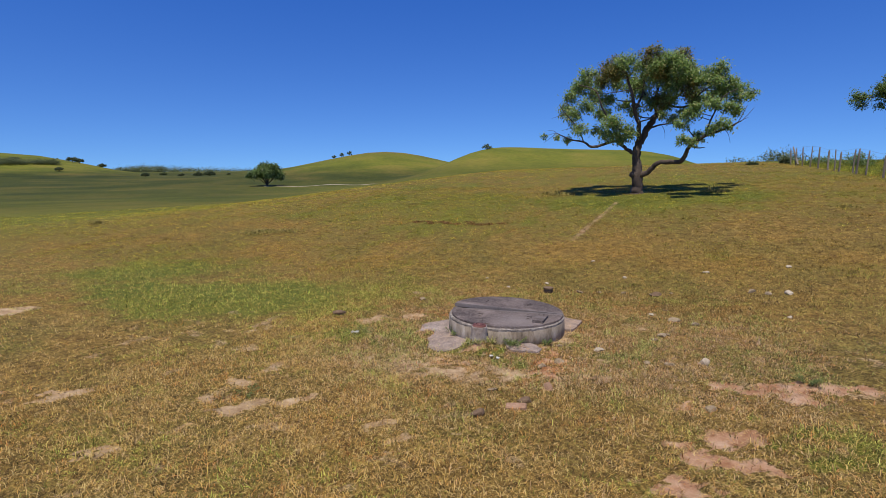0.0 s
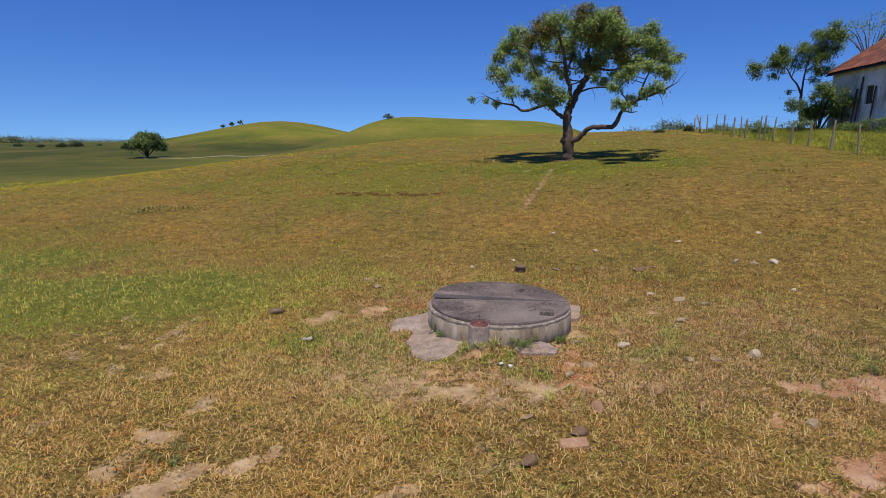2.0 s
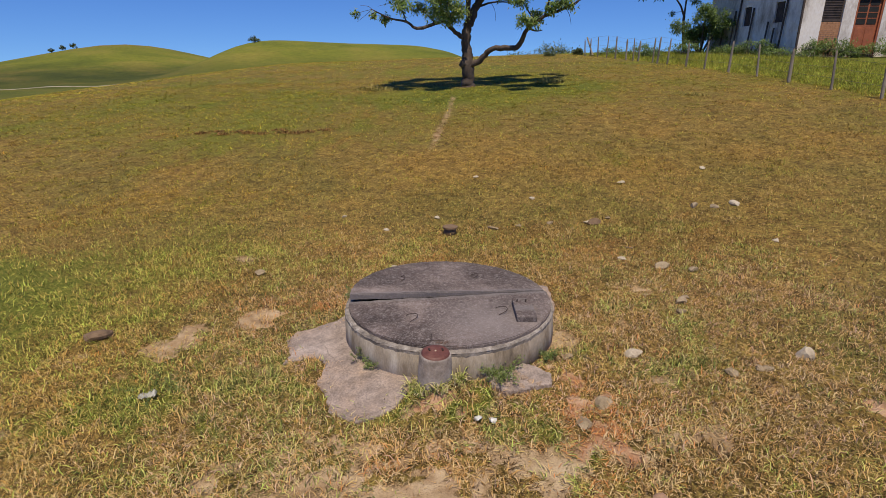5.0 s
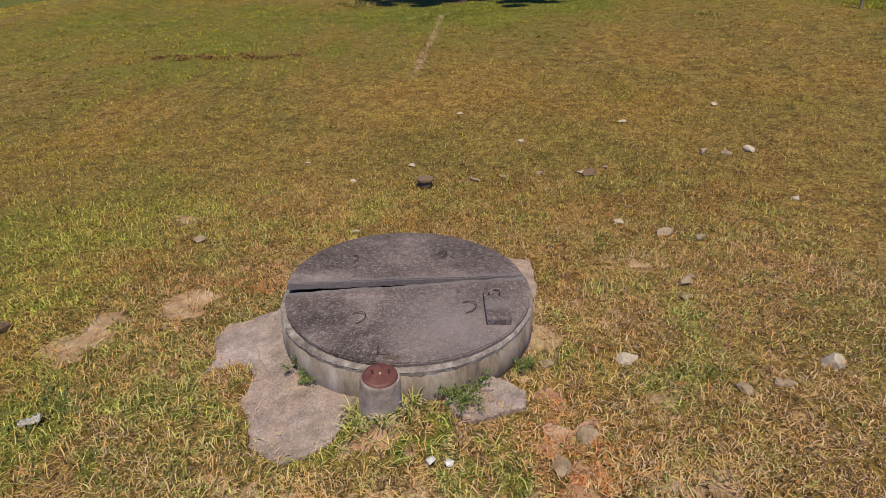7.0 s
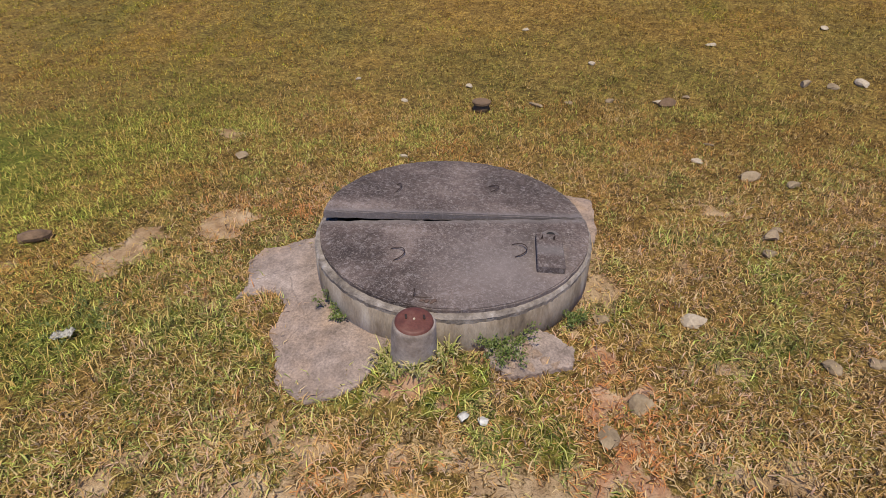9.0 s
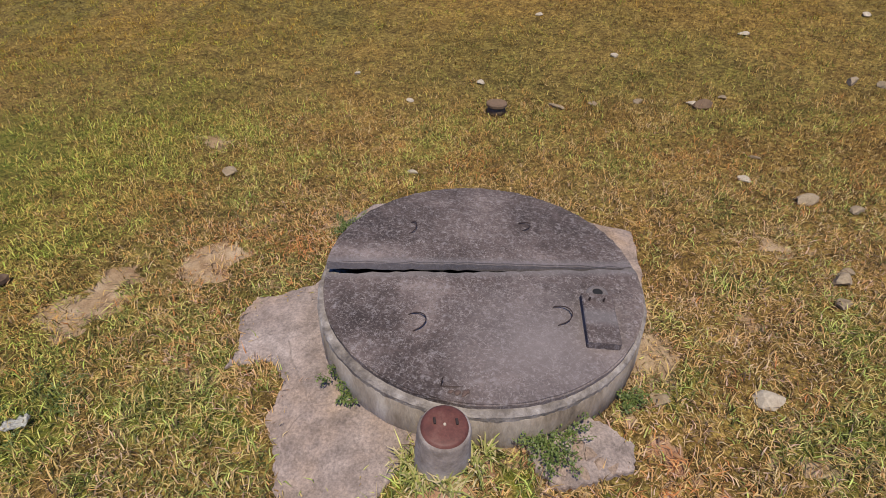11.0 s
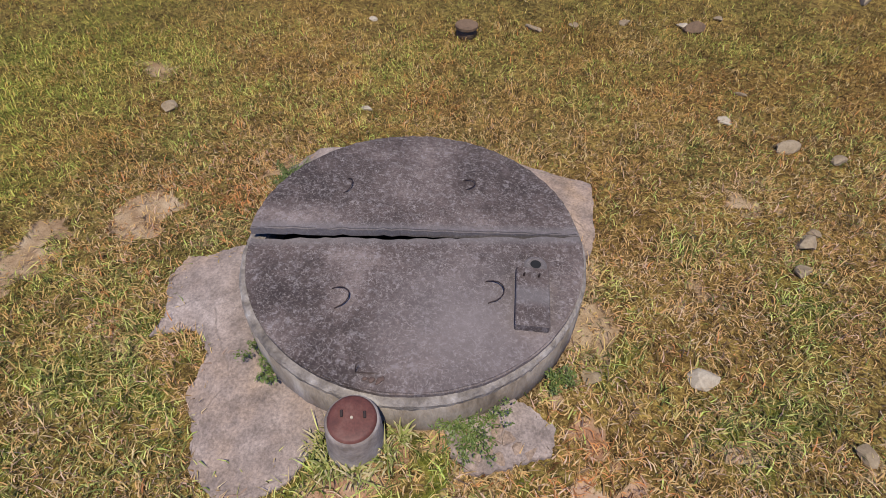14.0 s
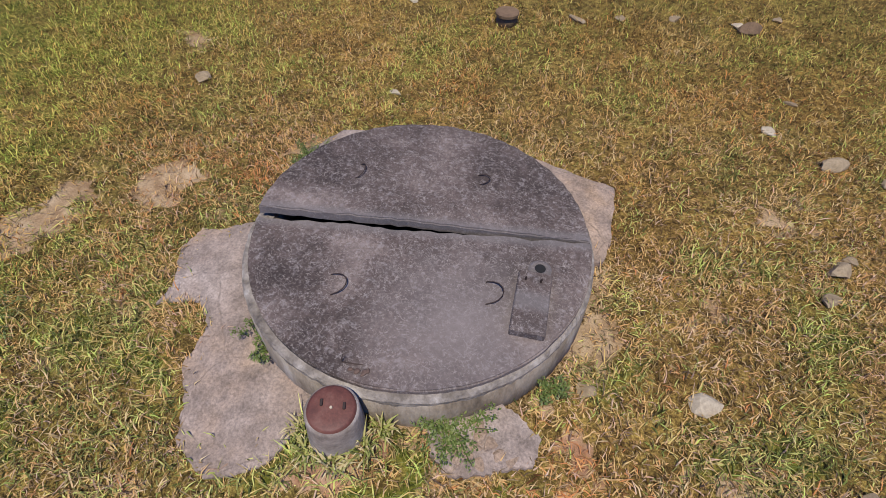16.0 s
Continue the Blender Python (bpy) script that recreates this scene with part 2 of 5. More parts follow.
def ground_material():
    """Soil, dry turf and green turf by the zones on the sheet."""
    m, nt, bsdf = material("pasture")
    zone = nt.nodes.new("ShaderNodeAttribute")
    zone.attribute_name = "zone"
    sep = nt.nodes.new("ShaderNodeSeparateColor")
    nt.links.new(zone.outputs["Color"], sep.inputs[0])
    bare, lush, red = sep.outputs
    fine, tuft, mid, broad = grain(nt, 95, 4, 0.7), grain(nt, 24, 5, 0.72), grain(nt, 5.5, 5, 0.65), grain(nt, 0.45, 5, 0.6)
    blades = math_node(nt, "ADD", math_node(nt, "MULTIPLY", fine, 0.5), math_node(nt, "MULTIPLY", tuft, 0.5))
    # dry thatch; the darkest stops paint in the shade of gaps between tufts
    dry = ramp(nt, blades, [(0.395, (0.042, 0.028, 0.011)), (0.465, (0.125, 0.087, 0.032)), (0.53, (0.238, 0.178, 0.060)), (0.61, (0.43, 0.337, 0.122))])
    dry = blend(nt, 0.75, dry, ramp(nt, mid, [(0.36, (0.28, 0.25, 0.21)), (0.64, (0.72, 0.69, 0.58))]), "OVERLAY")
    dry = blend(nt, 0.8, dry, ramp(nt, broad, [(0.36, (0.60, 0.50, 0.40)), (0.5, (0.50, 0.47, 0.40)), (0.64, (0.38, 0.42, 0.32))]), "OVERLAY")
    wet = ramp(nt, blades, [(0.39, (0.035, 0.042, 0.008)), (0.47, (0.100, 0.112, 0.018)), (0.55, (0.19, 0.188, 0.034)), (0.63, (0.32, 0.29, 0.07))])
    wet = blend(nt, 0.7, wet, ramp(nt, broad, [(0.35, (0.38, 0.42, 0.4)), (0.65, (0.62, 0.58, 0.5))]), "OVERLAY")
    wet = blend(nt, 0.8, wet, ramp(nt, grain(nt, 0.11, 6, 0.7, (1, 0.45, 1)), [(0.36, (0.40, 0.44, 0.42)), (0.64, (0.60, 0.55, 0.5))]), "OVERLAY")
    lushness = math_node(nt, "ADD", lush, math_node(nt, "MULTIPLY", math_node(nt, "SUBTRACT", mid, 0.5), 0.9))
    turf = blend(nt, ramp(nt, lushness, [(0.22, 0.0), (0.75, 1.0)]), dry, wet)
    patchy = grain(nt, 0.035, 6, 0.65)
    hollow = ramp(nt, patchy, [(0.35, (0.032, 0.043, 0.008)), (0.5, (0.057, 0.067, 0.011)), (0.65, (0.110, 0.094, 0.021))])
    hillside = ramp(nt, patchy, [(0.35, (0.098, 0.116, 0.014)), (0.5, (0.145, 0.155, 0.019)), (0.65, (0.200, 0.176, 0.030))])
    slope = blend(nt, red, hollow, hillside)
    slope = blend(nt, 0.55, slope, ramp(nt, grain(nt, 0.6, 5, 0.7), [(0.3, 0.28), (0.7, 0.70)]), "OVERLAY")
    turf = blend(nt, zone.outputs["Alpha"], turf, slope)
    soil = ramp(nt, mid, [(0.34, (0.31, 0.205, 0.108)), (0.5, (0.47, 0.337, 0.190)), (0.66, (0.61, 0.462, 0.285))])
    clay = ramp(nt, mid, [(0.34, (0.36, 0.17, 0.085)), (0.5, (0.50, 0.285, 0.165)), (0.66, (0.60, 0.40, 0.265))])
    soil = blend(nt, red, soil, clay)
    soil = blend(nt, 0.35, soil, ramp(nt, fine, [(0.3, 0.3), (0.7, 0.7)]), "OVERLAY")
    edge = math_node(nt, "ADD", bare, math_node(nt, "MULTIPLY", math_node(nt, "SUBTRACT", blades, 0.5), 1.6))
    col = blend(nt, ramp(nt, edge, [(0.36, 0.0), (0.58, 0.95)]), turf, soil)
    nt.links.new(col, bsdf.inputs["Base Color"])
    bsdf.inputs["Roughness"].default_value = 0.95
    bsdf.inputs["Specular IOR Level"].default_value = 0.15
    bump(nt, bsdf, math_node(nt, "ADD", blades, math_node(nt, "MULTIPLY", mid, 1.0)), 0.9, 0.03)
    return m


def lid_material():
    """Old dark concrete: soot and lichen, pale scratches, a smoother pale band by the joint."""
    m, nt, bsdf = material("weathered_lid_concrete")
    broad, mid, fine = grain(nt, 2.4, 5, 0.6), grain(nt, 13, 6, 0.72), grain(nt, 75, 4, 0.75)
    col = ramp(nt, broad, [(0.32, (0.045, 0.033, 0.029)), (0.45, (0.080, 0.059, 0.051)), (0.56, (0.132, 0.099, 0.085)), (0.68, (0.235, 0.185, 0.160))])
    col = blend(nt, 0.55, col, ramp(nt, fine, [(0.32, 0.20), (0.66, 0.76)]), "OVERLAY")
    col = blend(nt, 0.22, col, ramp(nt, mid, [(0.32, 0.30), (0.68, 0.70)]), "OVERLAY")
    for size, thick, share in ((16, 0.012, 0.40), (26, 0.018, 0.52), (42, 0.026, 0.58), (66, 0.036, 0.55)):
        curl = grain(nt, size, 1.2, 0.5)
        where = ramp(nt, grain(nt, size * 0.8, 2, 0.6), [(0.50, 0.0), (0.60, share)])
        line = ramp(nt, curl, [(0.5 - thick, 0.0), (0.5, 1.0), (0.5 + thick, 0.0)])
        col = blend(nt, math_node(nt, "MULTIPLY", line, where), col, (0.42, 0.365, 0.325))
    flecks = math_node(nt, "ADD", grain(nt, 32, 6, 0.75), math_node(nt, "MULTIPLY", fine, 0.5))
    col = blend(nt, ramp(nt, flecks, [(0.78, 0.0), (0.92, 0.5)]), col, (0.32, 0.285, 0.27))
    dots = nt.nodes.new("ShaderNodeTexVoronoi")
    dots.inputs["Scale"].default_value = 17
    co = nt.nodes.new("ShaderNodeTexCoord")
    nt.links.new(co.outputs["Object"], dots.inputs["Vector"])
    col = blend(nt, math_node(nt, "MULTIPLY", ramp(nt, dots.outputs["Distance"], [(0.12, 0.35), (0.30, 0.0)]), ramp(nt, broad, [(0.42, 0.0), (0.6, 1.0)])), col, (0.30, 0.265, 0.25))
    sep = nt.nodes.new("ShaderNodeSeparateXYZ")
    nt.links.new(co.outputs["Object"], sep.inputs[0])
    worn = nt.nodes.new("ShaderNodeVectorMath")
    worn.operation = "DISTANCE"
    worn.inputs[1].default_value = (0.24, -0.50, 0.05)
    nt.links.new(co.outputs["Object"], worn.inputs[0])
    rubbed = math_node(nt, "ADD", worn.outputs["Value"], math_node(nt, "MULTIPLY", math_node(nt, "SUBTRACT", mid, 0.5), 0.5))
    col = blend(nt, ramp(nt, rubbed, [(0.0, 0.66), (0.28, 0.30), (0.50, 0.0)]), col, (0.29, 0.243, 0.22))
    off = math_node(nt, "ADD", math_node(nt, "ABSOLUTE", sep.outputs[1]), math_node(nt, "MULTIPLY", math_node(nt, "SUBTRACT", mid, 0.5), 0.05))
    col = blend(nt, ramp(nt, off, [(0.025, 0.6), (0.065, 0.0)]), col, (0.185, 0.165, 0.155))
    nt.links.new(col, bsdf.inputs["Base Color"])
    bsdf.inputs["Roughness"].default_value = 0.9
    bsdf.inputs["Specular IOR Level"].default_value = 0.3
    bump(nt, bsdf, math_node(nt, "ADD", fine, mid), 0.6, 0.006)
    return m


MAT = {
    "pasture": ground_material(),
    "grass": grass_material(),
    "lid": lid_material(),
    "rim": rough_stuff("pale_rim_mortar", [(0.30, (0.10, 0.083, 0.07)), (0.44, (0.19, 0.16, 0.13)), (0.58, (0.30, 0.26, 0.22)), (0.70, (0.42, 0.38, 0.33))], 11, 70, 0.92, 0.8, 0.008),
    "ring": rough_stuff("pale_ring_concrete", [(0.28, (0.10, 0.074, 0.048)), (0.42, (0.225, 0.175, 0.120)), (0.56, (0.325, 0.27, 0.205)), (0.70, (0.43, 0.375, 0.305))], 4.5, 60, 0.92, 0.6, 0.006, stretch=(1.5, 1.5, 0.5)),
    "apron": apron_material(),
    "pipe": rough_stuff("pinkish_grey_concrete", [(0.30, (0.135, 0.104, 0.080)), (0.5, (0.26, 0.214, 0.178)), (0.7, (0.40, 0.345, 0.30))], 9, 70, 0.92, 0.6, 0.005),
    "red": rough_stuff("red_oxide_paint", [(0.3, (0.085, 0.028, 0.019)), (0.5, (0.132, 0.045, 0.030)), (0.72, (0.19, 0.085, 0.060))], 14, 120, 0.6, 0.25, 0.002),
    "rust": rough_stuff("rusty_iron", [(0.3, (0.03, 0.02, 0.016)), (0.6, (0.07, 0.045, 0.035))], 30, 200, 0.7, 0.3, 0.001, metal=0.4),
    "stone": rough_stuff("field_stone", [(0.3, (0.20, 0.14, 0.075)), (0.55, (0.33, 0.25, 0.15)), (0.75, (0.44, 0.36, 0.235))], 9, 80, 0.9, 0.5, 0.004),
    "white_stone": rough_stuff("white_quartz", [(0.3, (0.32, 0.25, 0.165)), (0.6, (0.50, 0.42, 0.30))], 10, 80, 0.8, 0.4, 0.003),
    "brown_leaf": rough_stuff("dry_brown_leaf", [(0.3, (0.085, 0.052, 0.038)), (0.6, (0.14, 0.088, 0.064))], 30, 120, 0.8, 0.3, 0.001),
    "dark_stone": rough_stuff("dark_stone", [(0.3, (0.095, 0.058, 0.032)), (0.6, (0.19, 0.12, 0.066))], 12, 90, 0.9, 0.5, 0.004),
    "old_brick": rough_stuff("worn_clay_brick", [(0.3, (0.27, 0.15, 0.085)), (0.6, (0.40, 0.245, 0.15))], 12, 90, 0.9, 0.4, 0.003),
    "brick": rough_stuff("clay_brick", [(0.3, (0.33, 0.15, 0.07)), (0.6, (0.46, 0.225, 0.115))], 12, 90, 0.9, 0.4, 0.003),
    "bark": rough_stuff("grey_bark", [(0.3, (0.045, 0.032, 0.024)), (0.55, (0.10, 0.072, 0.054)), (0.75, (0.17, 0.135, 0.11))], 5, 40, 0.95, 0.9, 0.02, stretch=(1, 1, 0.35)),
    "post": rough_stuff("weathered_post_wood", [(0.3, (0.115, 0.095, 0.070)), (0.6, (0.27, 0.225, 0.17))], 6, 50, 0.9, 0.6, 0.006, stretch=(1, 1, 0.15)),
    "leaf": leafy("tree_leaves", [(0.0, (0.165, 0.255, 0.065)), (0.45, (0.265, 0.39, 0.115)), (0.8, (0.38, 0.475, 0.175)), (1.0, (0.50, 0.45, 0.20))], 0.45, 0.55),
    "leaf_brown": leafy("young_brown_leaves", [(0.0, (0.14, 0.17, 0.045)), (0.6, (0.23, 0.23, 0.07)), (1.0, (0.36, 0.22, 0.08))], 0.5, 0.5),
    "leaf_light": leafy("bright_leaves", [(0.0, (0.10, 0.17, 0.045)), (0.5, (0.17, 0.25, 0.07)), (1.0, (0.25, 0.31, 0.10))], 0.4, 0.42),
    "weed": leafy("weed_leaves", [(0.0, (0.09, 0.135, 0.028)), (0.6, (0.16, 0.215, 0.05)), (1.0, (0.25, 0.29, 0.085))], 0.5, 0.3),
    "far_leaf": leafy("far_leaves", [(0.0, (0.09, 0.12, 0.05)), (1.0, (0.16, 0.19, 0.075))], 0.7, 0.2),
    "plaster": rough_stuff("stained_whitewash", [(0.27, (0.20, 0.16, 0.125)), (0.40, (0.51, 0.445, 0.385)), (0.55, (0.75, 0.69, 0.63))], 1.1, 14, 0.95, 0.3, 0.006, stretch=(1, 1, 0.5)),
    "tile": rough_stuff("clay_roof_tile", [(0.3, (0.055, 0.026, 0.018)), (0.5, (0.155, 0.05, 0.031)), (0.7, (0.25, 0.10, 0.062))], 2.2, 16, 0.9, 0.4, 0.01),
    "door_paint": rough_stuff("worn_orange_paint", [(0.3, (0.25, 0.07, 0.03)), (0.6, (0.38, 0.11, 0.045))], 4, 40, 0.75, 0.3, 0.003),
    "dark_wood": rough_stuff("dark_old_wood", [(0.3, (0.035, 0.025, 0.02)), (0.6, (0.08, 0.055, 0.045))], 4, 40, 0.85, 0.4, 0.004),
    # near-black colour painted as the shade in hollows; also used for dark panes
    "black_fill": rough_stuff("dark_inside", [(0.3, (0.01, 0.01, 0.01)), (0.6, (0.02, 0.018, 0.016))], 4, 40, 0.95, 0.2, 0.003),
    "plastic": rough_stuff("crumpled_film", [(0.3, (0.50, 0.48, 0.42)), (0.6, (0.68, 0.66, 0.58))], 30, 120, 0.4, 0.4, 0.004),
    "wire": rough_stuff("galvanised_wire", [(0.3, (0.12, 0.11, 0.10)), (0.6, (0.2, 0.19, 0.18))], 20, 90, 0.6, 0.1, 0.001, metal=0.6),
    "road": rough_stuff("pale_dirt_road", [(0.3, (0.24, 0.21, 0.14)), (0.6, (0.36, 0.31, 0.22))], 0.3, 3, 0.95, 0.2, 0.01),
}


# ---- ground ----
# bare spots: middle, half length, half width, turn
SOIL = [(-3.85, 5.17, 0.18, 0.10, 86), (-3.92, 4.75, 0.14, 0.09, 45), (-3.48, 4.15, 0.29, 0.15, 33), (-3.93, 4.25, 0.12, 0.08, 38), (-3.03, 4.43, 0.17, 0.07, 37), (-2.92, 4.08, 0.06, 0.04, 67),
        (-1.98, 4.19, 0.12, 0.06, 26), (-4.63, 5.65, 0.10, 0.09, 81), (-2.88, 5.74, 0.09, 0.09, 45), (-1.25, 4.29, 0.09, 0.04, -31), (-5.52, 3.87, 0.31, 0.12, 51), (-1.71, 3.90, 0.17, 0.05, 79),
        (-4.00, 3.10, 0.11, 0.08, 75), (-3.71, 3.64, 0.11, 0.09, 59), (-4.11, 2.99, 0.07, 0.06, 36), (-10.25, 6.15, 0.5, 0.25, 60)]
SOIL_BY_RING = [(-3.63, 7.45, 0.34, 0.15, 55), (-3.03, 7.78, 0.17, 0.15, -37), (-3.61, 9.38, 0.22, 0.06, -28), (-2.13, 5.98, 0.10, 0.05, -21), (-2.29, 5.80, 0.13, 0.05, 15), (-1.97, 5.86, 0.09, 0.05, 22),
                (-1.76, 5.98, 0.09, 0.04, 12), (-1.73, 5.80, 0.13, 0.05, 8), (-2.79, 5.87, 0.09, 0.04, 27), (-2.38, 6.09, 0.09, 0.04, -16), (-0.14, 6.46, 0.12, 0.04, 9), (-0.59, 7.14, 0.14, 0.05, 63),
                (-0.20, 5.84, 0.14, 0.06, -3), (-0.59, 6.94, 0.13, 0.05, 64), (-0.04, 7.25, 0.10, 0.05, 29), (0.41, 7.93, 0.09, 0.06, -27), (-1.10, 5.62, 0.16, 0.05, 10), (-2.30, 8.22, 0.12, 0.05, 40)]
CLAY = [(1.08, 5.97, 0.17, 0.11, -26), (1.62, 6.05, 0.42, 0.13, 24), (1.80, 5.78, 0.18, 0.14, -54), (2.32, 6.22, 0.34, 0.13, 10), (1.09, 4.76, 0.21, 0.10, -11), (0.58, 4.53, 0.16, 0.05, 5), (0.72, 5.37, 0.10, 0.05, 27),
        (0.51, 3.89, 0.23, 0.11, 22), (0.85, 4.33, 0.41, 0.08, -8), (1.01, 4.76, 0.27, 0.10, 28), (-0.71, 6.23, 0.15, 0.05, 26), (-0.63, 6.02, 0.11, 0.04, 16), (-0.80, 6.74, 0.07, 0.04, 40),
        (-1.39, 6.46, 0.11, 0.06, 6), (-1.60, 6.27, 0.15, 0.08, -2), (-0.68, 6.48, 0.11, 0.05, -29), (-0.72, 5.79, 0.16, 0.08, -58)]
LUSH = [(-6.7, 8.5, 1.7, 1.1), (-8.4, 8.2, 1.6, 0.9), (-7.6, 7.4, 1.2, 0.6), (1.65, 4.75, 0.4, 0.22), (-2.75, 6.75, 0.14, 0.18), (-1.35, 6.2, 0.3, 0.10), (-3.55, 6.6, 0.28, 0.22), (0.6, 20.4, 2.6, 1.1), (-11.0, 10.2, 1.4, 1.1)]
TUFTS = [(0.03, 7.57, 0.16, 0.16), (-0.48, 6.84, 0.09, 0.09), (0.40, 7.16, 0.16, 0.16), (0.26, 7.55, 0.10, 0.10), (-0.57, 6.69, 0.10, 0.10), (-0.12, 6.56, 0.12, 0.12), (0.13, 6.58, 0.10, 0.10)]
RING = (-1.46, 7.31)


def blobs(x, y, rows, warp, grow=1.0, grain_=0.35):
    """Soft uneven patches."""
    out = np.zeros_like(x)
    wx = x + warp * (fbm(x, y, grain_, 11) - 0.5) + 0.4 * warp * (fbm(x, y, 0.37 * grain_, 12) - 0.5)
    wy = y + warp * (fbm(x, y, grain_, 21) - 0.5) + 0.4 * warp * (fbm(x, y, 0.37 * grain_, 22) - 0.5)
    for cx, cy, rx, ry, *turn in rows:
        a = radians(turn[0] if turn else 0)
        u, v = (wx - cx) * math.cos(a) + (wy - cy) * math.sin(a), (wy - cy) * math.cos(a) - (wx - cx) * math.sin(a)
        out = np.maximum(out, np.exp(-((u / rx / grow) ** 2 + (v / ry / grow) ** 2) * 0.8))
    return out


def zones(x, y):
    """Bare, lush and red shares of the ground."""
    r = np.hypot(x, y)
    ragged = 0.5 * (fbm(x, y, 0.11, 35) - 0.5)
    soil = smooth(0.30, 0.62, blobs(x, y, SOIL + SOIL_BY_RING, 0.34, 1.05, 0.17) + ragged)
    clay = smooth(0.30, 0.62, blobs(x, y, CLAY, 0.34, 1.08, 0.17) + ragged)
    trail = np.exp(-((x + 1.3 - 0.245 * (y - 13.8) + 0.0085 * (y - 13.8) ** 2 - 0.22 * (fbm(x, y, 1.6, 31) - 0.5)) / 0.17) ** 2) * smooth(12.5, 15, y) * (1 - smooth(20.2, 21.2, y)) * (0.27 + 0.40 * fbm(x, y, 0.7, 33))
    near = (1 - smooth(5, 11, np.hypot(x + 1, y - 5))) * (1 - 0.85 * smooth(7.4, 9.0, y))
    scatter = smooth(0.60, 0.76, fbm(x, y, 0.30, 41)) * 0.46 * near
    foot = (0.42 + 0.3 * smooth(-0.9, -0.5, x) * fbm(x, y, 0.25, 49)) * (1 - smooth(0.84, 1.02 + 0.12 * smooth(-0.9, -0.5, x), np.hypot(x - RING[0], y - RING[1])))
    semi = 0.70 * np.exp(-((x + 1.55) / 1.6) ** 2 - ((y - 5.68) / 0.50) ** 2) * smooth(0.36, 0.52, 0.6 * fbm(x, y, 0.22, 45) + 0.4 * fbm(x, y, 0.08, 47))
    bare = np.clip(np.maximum.reduce([soil, clay, trail, scatter, foot, semi]), 0, 1)
    red = np.clip(smooth(0.15, 0.6, clay) + 0.8 * trail + 0.35 * fbm(x, y, 1.5, 51), 0, 1)
    lush = 1.2 * blobs(x, y, LUSH, 1.4) + 0.6 * blobs(x, y, TUFTS, 0.3) + 0.22 * smooth(0.46, 0.74, fbm(x, y, 4.0, 61)) * smooth(6, 14, r) + 0.31 * smooth(14.2, 18.5, y) + 0.85 * smooth(9.2, 10.0, x) * smooth(9, 12, y)
    lush = lush + 0.25 * smooth(0.5, 0.72, fbm(x, y, 0.8, 71))
    lush = lush + 0.09 * (1 - smooth(-4.6, -2.8, x)) * (1 - smooth(14, 20, r))
    west = smooth(9, 32, -0.85 * x + 0.35 * y - 3)
    far = smooth(60, 130, r)
    lush = np.maximum(lush, 0.75 * np.maximum(west, far) + 0.5 * (fbm(x, y, 25, 81) - 0.5))
    brown = np.exp(-(((x + 190) / 90) ** 2 + ((y - 300) / 50) ** 2))
    lush = lush - 0.8 * brown
    return bare, np.clip(lush, 0, 1), red


def axis(lo, hi, step, out):
    inner = list(np.arange(lo, hi, step))
    d, s, v = [], step, inner[-1]
    while v < out:
        s *= 1.095
        v += s
        d.append(v)
    left, s, v = [], step, lo
    while v > -out:
        s *= 1.095
        v -= s
        left.append(v)
    return np.array(left[::-1] + inner + d)


def build_ground():
    gx, gy = axis(-6.2, 3.2, 0.042, 4400), axis(2.2, 9.8, 0.042, 4400)
    X, Y = np.meshgrid(gx, gy)
    x, y = X.ravel(), Y.ravel()
    bare, lush, red = zones(x, y)
    z = land(x, y) - 0.018 * bare * (1 - smooth(8, 16, np.hypot(x, y)))
    w, h = len(gx), len(gy)
    i = (np.arange(h - 1)[:, None] * w + np.arange(w - 1)[None, :]).ravel()
    ob = mesh_of("ground", np.c_[x, y, z], np.c_[i, i + 1, i + w + 1, i + w], MAT["pasture"], None, True)
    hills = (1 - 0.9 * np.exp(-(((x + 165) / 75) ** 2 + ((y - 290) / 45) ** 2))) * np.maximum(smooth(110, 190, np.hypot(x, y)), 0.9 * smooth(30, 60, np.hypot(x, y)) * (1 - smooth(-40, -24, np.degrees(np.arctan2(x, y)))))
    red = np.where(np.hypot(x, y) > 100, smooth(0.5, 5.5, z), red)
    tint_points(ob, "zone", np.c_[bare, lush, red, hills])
    tagged(ob, "dry rolling pasture with bare soil patches and green hollows", "ground", kind="structure")


build_ground()


# ---- grass ----
PALETTE = np.array([(0.62, 0.43, 0.15), (0.72, 0.555, 0.25), (0.42, 0.26, 0.085), (0.43, 0.335, 0.105), (0.19, 0.235, 0.048), (0.36, 0.375, 0.095), (0.50, 0.23, 0.07), (0.49, 0.35, 0.205), (0.19, 0.118, 0.036)])


